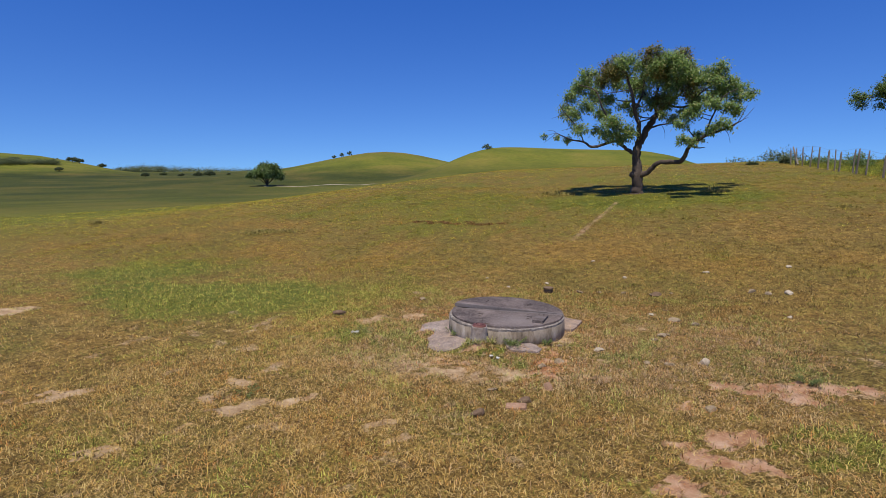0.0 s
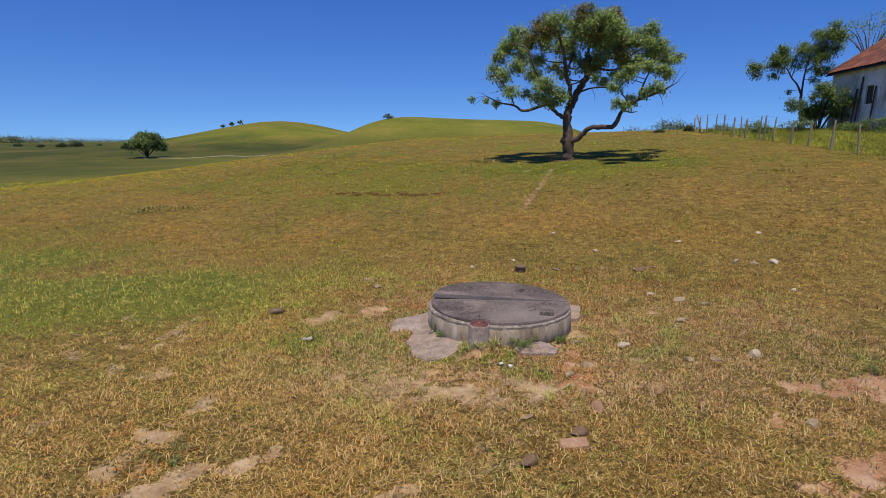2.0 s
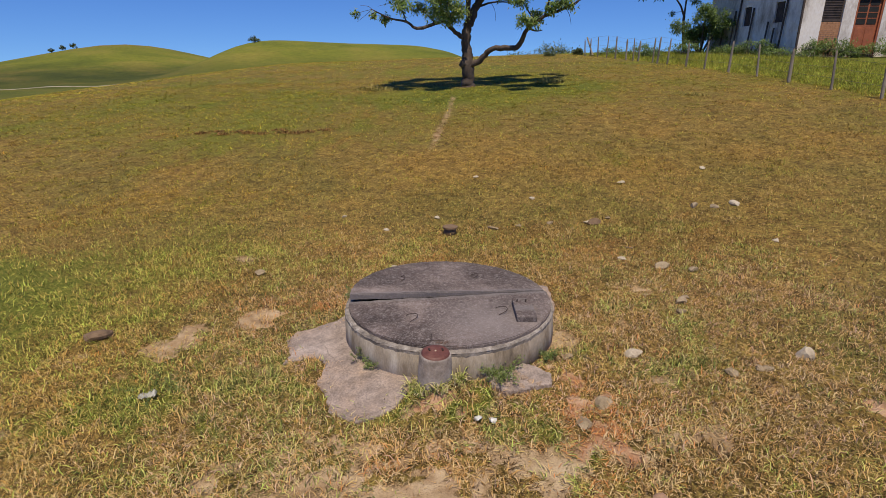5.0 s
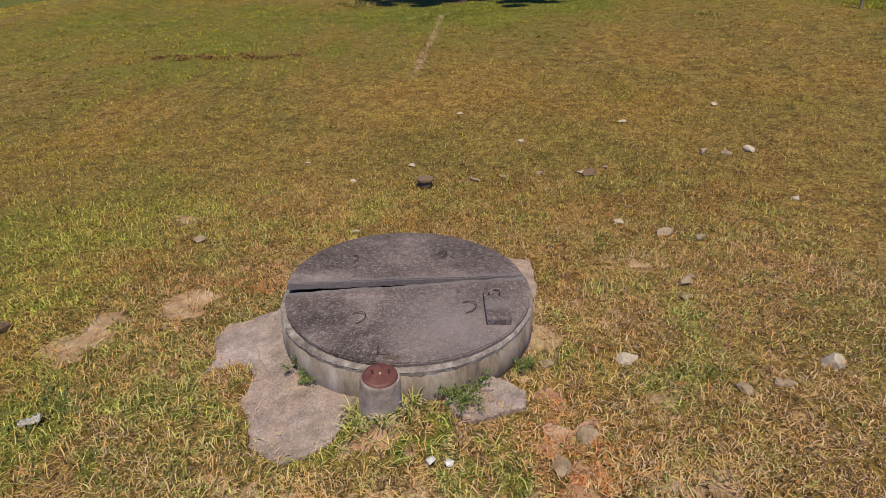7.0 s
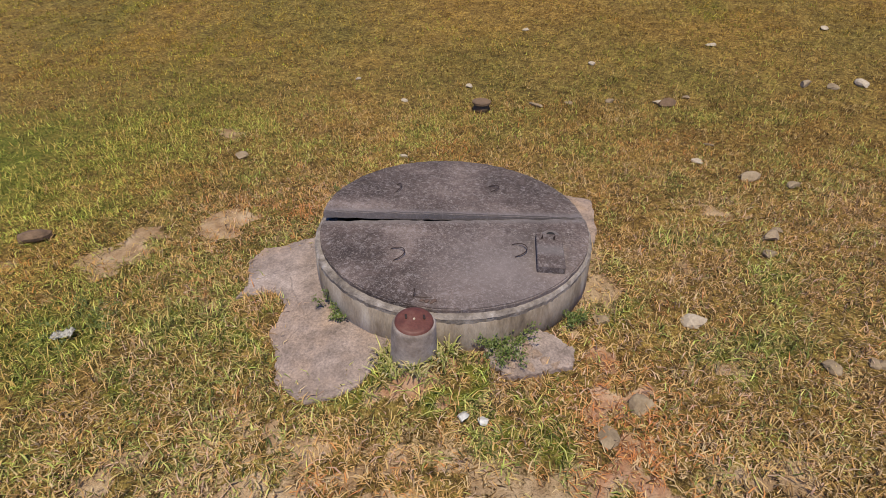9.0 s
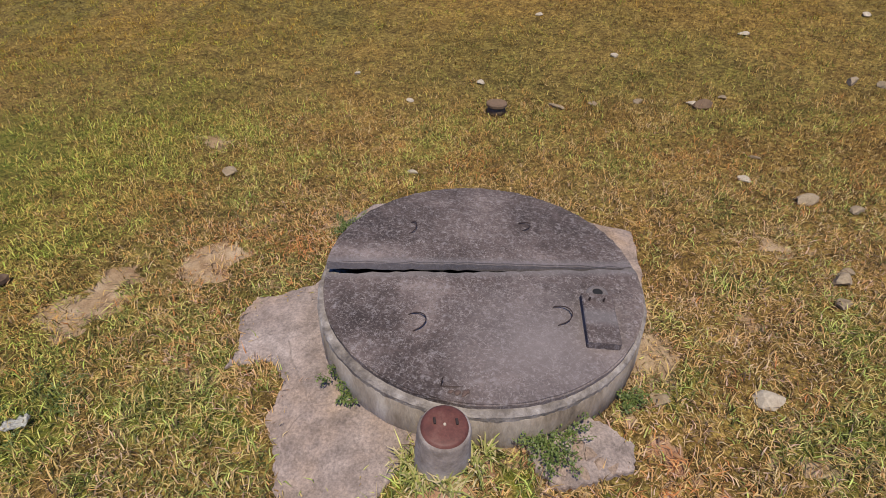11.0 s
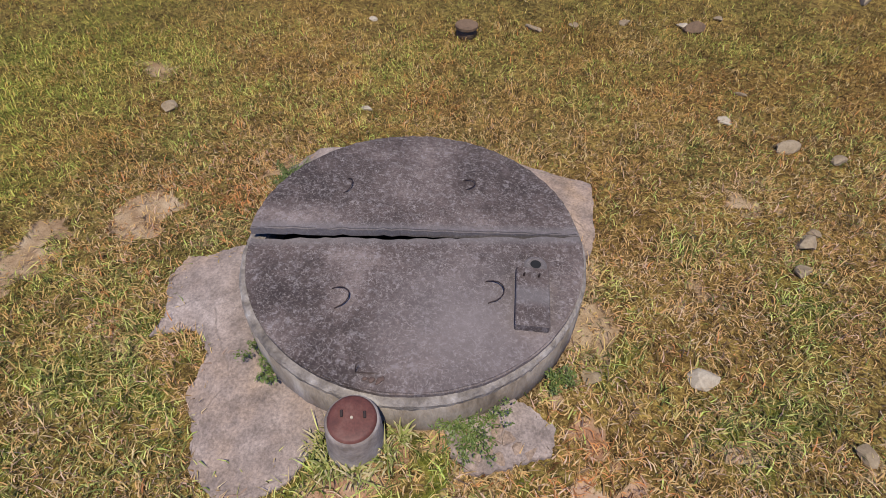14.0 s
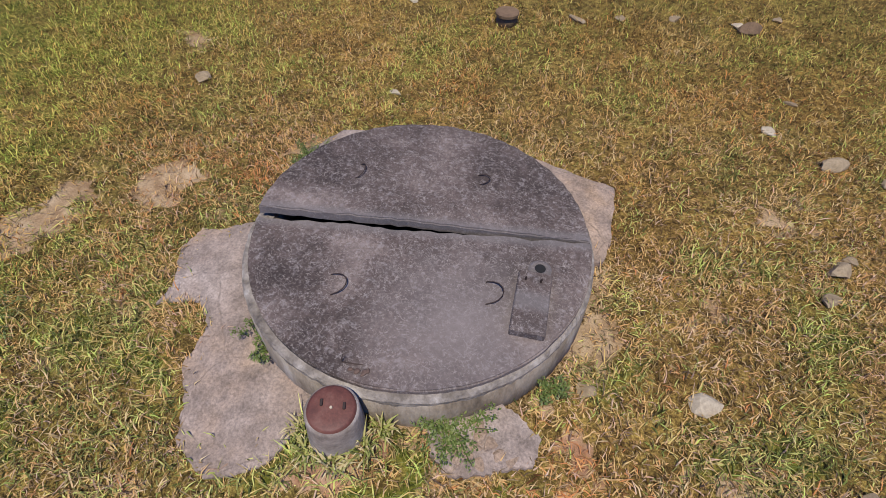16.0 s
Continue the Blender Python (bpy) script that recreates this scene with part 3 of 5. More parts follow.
def blade_colours(rng, x, y, lush, red, tuft, n):
    """Straw, ochre, olive and green blades, gathered in drifts."""
    green = 0.24 + 0.08 * smooth(6.4, 7.4, y) * (1 - smooth(11, 13, y)) - 0.03 * smooth(4.8, 5.6, y) * (1 - smooth(6.4, 7.4, y)) + 0.8 * lush + 1.1 * (fbm(x, y, 0.42, 101) - 0.47) + 0.7 * (fbm(x, y, 0.15, 105) - 0.48) - 0.13 * (1 - smooth(5, 6.6, y))
    rusty = 0.28 * smooth(0.56, 0.74, fbm(x, y, 0.6, 111)) + 0.9 * np.exp(-((x + 2.58) / 0.24) ** 2 - ((y - 7.88) / 0.22) ** 2) + 0.6 * np.exp(-((x + 0.62) / 0.26) ** 2 - ((y - 6.08) / 0.28) ** 2) + 0.22 * np.clip(red, 0, 1) ** 2
    pale = smooth(0.42, 0.62, fbm(x, y, 0.33, 121)) + 0.9 * (1 - smooth(5.2, 7.2, y))
    dim = smooth(0.5, 0.72, fbm(x, y, 1.1, 131)) + 0.6 * smooth(7.8, 9.6, y) * (1 - smooth(13, 18, y)) + 0.5 * smooth(0.5, 0.66, fbm(x, y, 3.2, 141))
    u, k, q = 0.65 * tuft + 0.35 * rng.rand(n), rng.rand(n), rng.rand(n)
    wet = np.where(k < 0.4, 3, np.where(k < 0.72, 4, 5))
    dry = np.where(q < 0.30 * pale, 1, np.where(q < 0.30 * pale + 0.42 * dim, 8, np.where(k < 0.48, 0, np.where(k < 0.82, 2, 7))))
    dry = np.where(rng.rand(n) < 0.7 * rusty, 6, dry)
    close = -0.45 * (1 - smooth(3.5, 5.0, y)) + smooth(5.0, 6.0, y) * (1 - smooth(7.6, 9.6, y)) * smooth(-4.2, -2.6, x) - 0.5 * (1 - smooth(-4.2, -2.8, x)) * smooth(3.5, 5.0, y)
    up = smooth(9.5, 13.0, y)
    warm = np.c_[1.06 + 0.03 * up + 0.02 * (1 - smooth(5, 6, y)), 1 + 0.04 * up, 0.96 + 0.24 * close - 0.40 * up]
    tall = smooth(9.2, 9.8, x) * smooth(10, 12, y)
    warm = warm * (1 - tall[:, None] * np.array([0.24, 0.12, 0.05]))
    even = 0.32 * smooth(8.5, 15, y + 0.3 * np.abs(x + 1.5))
    odd = (1 - even) * (0.30 + 1.80 * rng.rand(n) ** 1.3) + even * 1.05
    clump = (1 - even) * (0.42 + 1.34 * ((tuft * 7.31) % 1.0) ** 1.3) + even * (0.80 + 0.40 * ((tuft * 7.31) % 1.0))
    level = 1 - 0.06 * smooth(9, 13, y) - 0.16 * smooth(-0.7, 0.5, x) * (1 - smooth(13, 17, y)) + 0.10 * (1 - smooth(4.8, 6.2, y)) + 0.20 * smooth(5.0, 5.8, y) * (1 - smooth(8.5, 13, y))
    level = level + 0.24 * np.exp(-((x + 1.9) / 1.2) ** 2 - ((y - 5.75) / 0.42) ** 2)
    level = level * (1 + (0.5 + 0.5 * up) * (1.0 * (fbm(x, y, 0.26, 151) - 0.5) + 0.7 * (fbm(x, y, 1.0, 161) - 0.5)))
    col = PALETTE[np.where(u < green, wet, dry)] * warm * (odd * clump * level)[:, None]
    return col / np.maximum(1, col.max(1, keepdims=True) / 0.70)


def grass_patch(name, label, tx, ty, each, length, width, flat, rng, open_=0.85, sway=0.02, bent=True):
    """Tufts at tx, ty of bent blades that lean outwards: two stretches each, tapering to a tip."""
    bare, lush, red = zones(tx, ty)
    thin = 0.50 + 0.15 * (1 - smooth(4.8, 5.6, ty)) + 0.50 * smooth(0.34, 0.56, 0.6 * fbm(tx, ty, 0.45, 91) + 0.4 * fbm(tx, ty, 0.16, 95) + 0.25 * lush)
    thin = thin + 0.45 * np.exp(-((tx + 2.25) / 0.6) ** 2 - ((ty - 6.5) / 0.6) ** 2)
    ok = (rng.rand(len(tx)) < thin * (1 - open_ * smooth(0.2, 0.7, bare)))
    tx, ty = tx[ok], ty[ok]
    m_ = len(tx)
    tone, size, face = rng.rand(m_), 0.65 + 0.7 * rng.rand(m_), rng.rand(m_) * 2 * np.pi
    pick = np.repeat(np.arange(m_), each)
    n = len(pick)
    off = rng.randn(n, 2) * sway
    x, y = tx[pick] + off[:, 0], ty[pick] + off[:, 1]
    keep = (np.hypot(x - RING[0], y - RING[1]) > 0.83) & ~(on_apron(x, y) & on_apron(x + 0.05 * rng.randn(n), y + 0.05 * rng.randn(n)))
    x, y, pick = x[keep], y[keep], pick[keep]
    n = len(x)
    bare, lush, red = zones(x, y)
    ln = length * size[pick] * (0.5 + 0.9 * rng.rand(n)) * (0.85 + 0.4 * lush)
    an = face[pick] + rng.randn(n) * 1.5
    lift = np.radians(np.clip(flat + (28 if flat > 25 else 14) * rng.randn(n), 4, 80))
    dx, dy = np.cos(an), np.sin(an)
    z = land(x, y) - 0.006
    w = width * (0.55 + 0.9 * rng.rand(n))
    px, py = -dy * w / 2, dx * w / 2
    m = np.c_[x + dx * ln * 0.5 * np.cos(lift), y + dy * ln * 0.5 * np.cos(lift), z + ln * 0.5 * np.sin(lift)]
    droop = lift - np.radians(20 + 45 * rng.rand(n))
    tip = m + np.c_[dx * ln * 0.5 * np.cos(droop), dy * ln * 0.5 * np.cos(droop), ln * 0.5 * np.sin(droop)]
    side = 0.25 * ln * rng.randn(n) * 0.6
    tip[:, 0] -= dy * side
    tip[:, 1] += dx * side
    tip[:, 2] = np.maximum(tip[:, 2], z + 0.010)
    k = 5 if bent else 3
    b = np.arange(n)[:, None] * k
    if bent:
        V = np.stack([np.c_[x - px, y - py, z], np.c_[x + px, y + py, z], m - np.c_[px, py, 0 * px], m + np.c_[px, py, 0 * px], tip], 1)
        Fc = np.stack([b + [0, 1, 3], b + [0, 3, 2], b + [2, 3, 4]], 1).reshape(-1, 3)
    else:
        V = np.stack([np.c_[x - px, y - py, z], np.c_[x + px, y + py, z], 0.5 * (m + tip)], 1)
        Fc = b + [0, 1, 2]
    ob = mesh_of(name, V.reshape(-1, 3), Fc, MAT["grass"])
    tint_points(ob, "tint", np.repeat(blade_colours(rng, x, y, lush, red, tone[pick], n), k, 0))
    return tagged(ob, label, "grass", kind="stuff")


APRON_BACK = [(-2.30, 8.12), (-2.13, 8.38), (-1.60, 8.30), (-0.90, 8.22), (-0.45, 8.05), (-0.51, 7.60), (-0.56, 7.46), (-1.2, 7.3), (-2.0, 7.5)]
APRON_SIDE = [(-2.20, 7.74), (-2.36, 7.50), (-2.56, 7.44), (-2.68, 7.46), (-2.74, 7.30), (-2.67, 7.08), (-2.70, 6.96), (-2.49, 6.98), (-2.38, 6.86), (-2.41, 6.66), (-2.33, 6.46), (-2.30, 6.33), (-2.12, 6.21), (-1.92, 6.27), (-1.82, 6.38), (-1.72, 6.52), (-1.6, 6.9), (-1.9, 7.3)]
APRON_FRONT = [(-1.30, 6.50), (-1.27, 6.40), (-1.19, 6.33), (-1.06, 6.36), (-0.98, 6.39), (-0.87, 6.42), (-0.84, 6.53), (-0.93, 6.60), (-1.05, 6.66), (-1.2, 6.62)]


def on_apron(x, y):
    inside = np.zeros(len(x), bool)
    for poly in (APRON_SIDE, APRON_FRONT, APRON_BACK):
        c = np.zeros(len(x), bool)
        for (ax, ay), (bx, by) in zip(poly, poly[1:] + poly[:1]):
            c ^= ((ay > y) != (by > y)) & (x < (bx - ax) * (y - ay) / (by - ay + 1e-9) + ax)
        inside |= c
    return inside


def sow(rng, x0, x1, y0, y1, per_m2):
    n = int((x1 - x0) * (y1 - y0) * per_m2)
    return x0 + (x1 - x0) * rng.rand(n), y0 + (y1 - y0) * rng.rand(n)


def inside(x, y, area):
    """1 within an area, fading over an uneven border."""
    x0, x1, y0, y1 = area
    ux, uy = x + 0.8 * (fbm(x, y, 0.7, 301) - 0.5), y + 0.8 * (fbm(x, y, 0.7, 311) - 0.5)
    return smooth(x0 - 0.4, x0 + 0.4, ux) * (1 - smooth(x1 - 0.4, x1 + 0.4, ux)) * smooth(y0 - 0.4, y0 + 0.4, uy) * (1 - smooth(y1 - 0.4, y1 + 0.4, uy))


def sow_in(rng, area, per_m2):
    x, y = sow(rng, area[0] - 0.7, area[1] + 0.7, area[2] - 0.7, area[3] + 0.7, per_m2)
    ok = rng.rand(len(x)) < inside(x, y, area)
    return x[ok], y[ok]


def build_grass():
    rng = np.random.RandomState(3)
    near = (-4.8, 2.2, 5.2, 10.0)
    x, y = sow_in(rng, near, 520)
    grass_patch("turf", "short dry undergrowth of the turf round the slab", x, y, 7, 0.044, 0.0042, 28, rng, 0.85, 0.042, False)
    x, y = sow_in(rng, near, 900)
    grass_patch("turf", "matted straw and green turf of flat broad blades round the slab", x, y, 8, 0.059, 0.0045, 34, rng, 0.88, 0.030)
    fore = (-5.8, 4.0, 2.4, 5.2)
    x, y = sow_in(rng, fore, 720)
    grass_patch("turf", "short golden dry turf in the foreground", x, y, 8, 0.060, 0.0045, 30, rng, 0.94, 0.034)
    x, y = sow(rng, -17, 12, 1.6, 14, 225)
    out = (rng.rand(len(x)) > np.clip(inside(x, y, near) + inside(x, y, fore), 0, 1)) & (x > -3 - 1.55 * y) & (x < 1.5 + 1.05 * y)
    grass_patch("turf", "short dry turf with green tufts over the slope", x[out], y[out], 9, 0.076, 0.0080, 28, rng, 0.85, 0.026, False)
    band = (-7.0, 4.5, 9.6, 12.6)
    x, y = sow_in(rng, band, 260)
    grass_patch("turf", "short straw-coloured turf behind the slab", x, y, 8, 0.072, 0.0060, 32, rng, 0.85, 0.030, False)
    x, y = sow(rng, -22, 14, 14, 26, 95)
    grass_patch("turf", "dry yellow and olive pasture turf up the slope", x, y, 8, 0.10, 0.0165, 22, rng, 0.8, 0.040, False)
    x, y = sow(rng, -34, 18, 26, 48, 22)
    grass_patch("turf", "dry pasture turf on the crest", x, y, 7, 0.12, 0.030, 20, rng, 0.7, 0.09, False)
    x, y = sow(rng, -34, -16, 3, 26, 45)
    out = (x < -22) | (y < 14)
    grass_patch("turf", "olive pasture turf towards the hollow", x[out], y[out], 7, 0.10, 0.020, 20, rng, 0.8, 0.07, False)
    x, y = sow(rng, 9.4, 15.4, 12, 36, 120)
    grass_patch("tall_grass", "tall yellow-green unmown grass behind the fence", x, y, 8, 0.19, 0.007, 50, rng, 0.5, 0.06, False)


build_grass()


# ---- the round tank cover ----
def outline_slab(poly, z0, z1, bevel=0.006, uneven=0.0, seed=0):
    rnd = random.Random(seed)
    bm = bmesh.new()
    vs = [bm.verts.new((px, py, z0)) for px, py in poly]
    f = bm.faces.new(vs)
    up = bmesh.ops.extrude_face_region(bm, geom=[f])
    top = [g for g in up["geom"] if isinstance(g, bmesh.types.BMVert)]
    for v in top:
        v.co.z = z1 + uneven * (rnd.random() - 0.5)
    tops = set(top)
    es = [e for e in bm.edges if e.verts[0] in tops and e.verts[1] in tops]
    if bevel:
        bmesh.ops.bevel(bm, geom=es, offset=bevel, segments=2, affect="EDGES")
    return bm


def half_lid(sign, r, thick, cut):
    """The part of a disc on one side of a chord at y = 0; the chord is chipped. The disc's middle lies at y = -cut."""
    rnd = random.Random(5 + sign)
    pts = []
    half = math.sqrt(r * r - cut * cut)
    a0, a1 = math.atan2(cut, half), math.atan2(cut, -half)
    if sign < 0:
        a1 -= 2 * math.pi
    for k in range(61):
        a = a0 + (a1 - a0) * k / 60
        q = r * (1 + 0.004 * (rnd.random() - 0.5))
        pts.append((q * math.cos(a), q * math.sin(a) - cut))
    n = 40
    for k in range(1, n):
        pts.append((-half + 2 * half * k / n, sign * (0.002 + 0.010 * rnd.random() ** 4 + 0.008 * vnoise(k, sign * 3.0, 6.0, 5))))
    bm = outline_slab(pts, 0, thick, 0.007)
    for axis_, lo, hi in (((1, 0, 0), -0.7, 0.7), ((0, 1, 0), -0.7, 0.7)):
        for k in range(15):
            d = lo + (hi - lo) * k / 14 + 0.013
            bmesh.ops.bisect_plane(bm, geom=bm.verts[:] + bm.edges[:] + bm.faces[:], plane_co=(d * axis_[0], d * axis_[1], 0), plane_no=axis_)
    return bm


def ring_wall(r0, r1, z0, z1, lip, flare=0.012, worn=0.005):
    bm = bmesh.new()
    rnd = random.Random(9)
    n = 240
    prof = [(r1 + flare, z0), (r1 + 0.4 * flare, z0 + 0.6 * (z1 - z0)), (r1, z1 - 0.012), (r1 - 0.010, z1 - 0.002), (r1 - 0.02, z1), (r0 + lip, z1 + 0.004), (r0, z1 - 0.01), (r0, z0)]
    rings = []
    for k in range(n):
        a = 2 * math.pi * k / n
        j = 0.006 * (vnoise(math.cos(a) * 3, math.sin(a) * 3, 1.0, 4) - 0.5) + worn * (fbm(math.cos(a) * 9, math.sin(a) * 9, 1.0, 6) - 0.5)
        chip = 0.005 * max(0.0, rnd.random() - 0.82) / 0.18
        rings.append([bm.verts.new(((r + j + e) * math.cos(a), (r + j + e) * math.sin(a), z + 0.6 * e - (chip if 1 < i < 6 else 0))) for i, (r, z) in enumerate(prof) for e in (worn * (rnd.random() - 0.5),)])
    for k in range(n):
        a, b = rings[k], rings[(k + 1) % n]
        for i in range(len(prof)):
            j = (i + 1) % len(prof)
            bm.faces.new((a[i], b[i], b[j], a[j]))
    return bm


def hook_wire(w, out, h):
    pts = [Vector((-0.012, -w * 0.5, -0.02)), Vector((-0.006, -w * 0.5, h * 0.15))]
    for k in range(9):
        a = math.pi * k / 8
        pts.append(Vector((out * math.sin(a), -w * 0.5 * math.cos(a), h * (0.3 + 0.7 * math.sin(a)))))
    pts += [Vector((-0.006, w * 0.5, h * 0.15)), Vector((-0.012, w * 0.5, -0.02))]
    return tube(bmesh.new(), pts, [0.0027] * len(pts), 6)


def build_tank():
    zg = 0.0
    base = empty("tank_cover", Matrix.Translation((RING[0], RING[1], zg)), "round weathered concrete tank cover in two half lids", "tank cover")
    part("ring", ring_wall(0.70, 0.807, -0.08, 0.222, 0.03, 0.008), MAT["ring"], base, "brown-stained concrete ring wall", True)
    part("rim", ring_wall(0.72, 0.805, 0.206, 0.250, 0.03, -0.001, 0.0055), MAT["rim"], base, "pale chipped mortar rim")
    # closed slab below the lids, its shade put into the near-black colour
    floor_bm = outline_slab([(0.7 * math.cos(2 * math.pi * k / 32), 0.7 * math.sin(2 * math.pi * k / 32)) for k in range(32)], -0.06, 0.12, 0)
    part("tank_inside", floor_bm, MAT["black_fill"], base, "near-black slab coloured as the shade below the lids")
    near = part("half_lid", half_lid(-1, 0.784, 0.05, 0.030), MAT["lid"], base, "flat dark concrete half lid")
    near.matrix_basis = pose(0.008, 0.040, 0.226, 0.0, 0.0, 1.9)
    far = part("half_lid", half_lid(1, 0.778, 0.046, 0.006), MAT["lid"], base, "slightly raised dark concrete half lid")
    far.matrix_basis = pose(0.008, 0.046, 0.2560, -1.3, 2.1, 1.85)
    # inspection cover cast on the lid
    hatch = part("hatch", box(-0.072, 0.072, -0.155, 0.155, -0.02, 0.034, 0.005), MAT["lid"], base, "small raised concrete inspection hatch")
    hatch.matrix_basis = pose(0.525, -0.325, 0.284, 0, 1.6, -5)
    # no opening is cut: a flat disc painted black as the hole's shade
    hole = bmesh.new()
    bmesh.ops.create_circle(hole, cap_ends=True, radius=0.024, segments=18)
    ob = part("hole", hole, MAT["black_fill"], base, "flat black disc coloured as the shade in the lid's hole")
    ob.matrix_basis = pose(0.56, -0.125, 0.285)
    collar = bmesh.new()
    ring = [[collar.verts.new((r * math.cos(2 * math.pi * k / 20), r * math.sin(2 * math.pi * k / 20), z)) for k in range(20)] for r, z in ((0.024, 0.003), (0.028, 0.008), (0.046, 0.002), (0.052, -0.004))]
    for a, b in zip(ring, ring[1:]):
        for k in range(20):
            collar.faces.new((a[k], a[(k + 1) % 20], b[(k + 1) % 20], b[k]))
    ob = part("collar", collar, MAT["lid"], base, "grey mortar round the hole", True)
    ob.matrix_basis = pose(0.56, -0.125, 0.281)
    for px, py in ((-0.03, 0.105), (0.035, 0.10)):
        stub = part("bolt", tube(bmesh.new(), [(0, 0, 0), (0, 0, 0.02), (0.002, 0, 0.034)], [0.005, 0.005, 0.004], 6), MAT["rust"], base)
        stub.matrix_basis = pose(0.525 + px, -0.325 + py, 0.305)
    for px, py, pz, w, out, h, turn in ((-0.362, 0.352, 0.3065, 0.105, 0.028, 0.022, -4), (0.245, 0.40, 0.284, 0.072, 0.050, 0.02, 8), (-0.318, -0.335, 0.276, 0.106, 0.062, 0.022, 14), (0.343, -0.285, 0.276, 0.115, 0.066, 0.024, 4)):
        ob = part("lifting_hook", hook_wire(w, out, h), MAT["rust"], base, "bent rusty wire lifting hook", True)
        ob.matrix_basis = pose(px, py, pz, 0, 0, turn)
    bent = tube(bmesh.new(), [(0, 0, 0), (0.004, 0, 0.035), (0.01, 0.002, 0.06)], [0.0022, 0.0022, 0.0015], 6)
    part("wire_stub", bent, MAT["rust"], base).matrix_basis = pose(-0.185, -0.685, 0.274)
    part("wire_stub", tube(bmesh.new(), [(0, 0, 0.003), (0.05, -0.004, 0.004), (0.09, -0.002, 0.003)], [0.0022, 0.0022, 0.0015], 6), MAT["rust"], base).matrix_basis = pose(-0.185, -0.685, 0.274)

    for name_, poly, top, lab in (("apron", APRON_BACK, 0.028, "thin square concrete apron under the ring"), ("apron", APRON_SIDE, 0.010, "broken thin concrete apron beside the ring"), ("apron", APRON_FRONT, 0.026, "lump of broken concrete apron before the ring")):
        rnd = random.Random(len(poly))
        fine = []
        for a, b in zip(poly, poly[1:] + poly[:1]):
            for k in range(8):
                px, py = a[0] + (b[0] - a[0]) * k / 8, a[1] + (b[1] - a[1]) * k / 8
                fine.append((px + 0.014 * (rnd.random() - 0.5) + 0.018 * (fbm(px, py, 0.16, 5) - 0.5), py + 0.014 * (rnd.random() - 0.5) + 0.018 * (fbm(px, py, 0.16, 15) - 0.5)))
        bm = outline_slab(fine, -0.06, top, 0.003, 0.004, 3)
        for k in range(30):
            for d, nrm in ((-2.8 + 0.083 * k, (1, 0, 0)), (6.15 + 0.083 * k, (0, 1, 0))):
                bmesh.ops.bisect_plane(bm, geom=bm.verts[:] + bm.edges[:] + bm.faces[:], plane_co=(d * nrm[0], d * nrm[1], 0), plane_no=nrm)
        ob = part(name_, bm, MAT["apron"])
        for v in ob.data.vertices:
            v.co.z += float(land(v.co.x, v.co.y)) - 0.002
        tagged(ob, lab, "concrete apron", kind="structure")

    # capped pipe stub
    pipe = empty("pipe_stub", pose(-1.637, 6.43, 0.022, 1, 2, 0), "short concrete pipe stub with a red cap beside the cover", "pipe")
    bm = tube(bmesh.new(), [(0, 0, -0.03), (0, 0, 0.04), (0, 0, 0.15), (0, 0, 0.262), (0, 0, 0.275)], [0.117, 0.115, 0.108, 0.101, 0.095], 36, 0.016, 3)
    part("collar", bm, MAT["pipe"], pipe, "rough tapered concrete collar", True)
    cap = bmesh.new()
    prof = [(0.0, 0.292), (0.045, 0.291), (0.078, 0.289), (0.087, 0.285), (0.0905, 0.273)]
    rows_ = [[cap.verts.new((max(r, 0.001) * math.cos(2 * math.pi * k / 36), max(r, 0.001) * math.sin(2 * math.pi * k / 36), z)) for k in range(36)] for r, z in prof]
    for a, b in zip(rows_, rows_[1:]):
        for k in range(36):
            cap.faces.new((a[k], a[(k + 1) % 36], b[(k + 1) % 36], b[k]))
    lid = part("cap", cap, MAT["red"], pipe, "dull red round cap", True)
    for px in (-0.038, 0.045):
        part("lug", box(-0.005, 0.005, -0.013, 0.013, 0, 0.010, 0.002), MAT["rust"], lid).matrix_basis = pose(px, 0.012, 0.290, 0, 0, 10)
    part("bolt", tube(bmesh.new(), [(0, 0, 0), (0, 0, 0.007)], [0.007, 0.005], 8), MAT["white_stone"], lid, "pale bolt head").matrix_basis = pose(0.0, 0.0, 0.289)


build_tank()


# ---- leaves and trees ----
def leaves(name, centres, length, width, mat, parent, rng, droop=55, spread=35, label=""):
    """One folded leaf at each centre."""
    c = np.asarray(centres)
    n = len(c)
    an, dp = rng.rand(n) * 2 * np.pi, -np.radians(droop + spread * 2 * (rng.rand(n) - 0.5))
    d = np.c_[np.cos(an) * np.cos(dp), np.sin(an) * np.cos(dp), np.sin(dp)]
    s = np.c_[-np.sin(an), np.cos(an), 0.5 * (rng.rand(n) - 0.5)]
    ln, w = length * (0.6 + 0.8 * rng.rand(n, 1)), width * (0.6 + 0.8 * rng.rand(n, 1))
    mid = c + d * ln * 0.45
    V = np.stack([c, mid + s * w / 2, c + d * ln, mid - s * w / 2], 1).reshape(-1, 3)
    b = np.arange(n)[:, None] * 4
    Fc = np.stack([b + [0, 1, 2], b + [0, 2, 3]], 1).reshape(-1, 3)
    return tagged(mesh_of(name, V, Fc, mat, parent), label)


def clump_points(rng, centre, radius, n, squash=0.75, knots=9, loose=1.0):
    """Points gathered in knots in a rounded clump."""
    k = rng.randn(knots, 3)
    k = k / np.linalg.norm(k, axis=1)[:, None] * (0.35 + 0.65 * rng.rand(knots, 1)) * radius * [1, 1, squash]
    i = rng.randint(0, knots, n)
    return np.asarray(centre) + k[i] + rng.randn(n, 3) * radius * loose * [0.23, 0.23, 0.2]


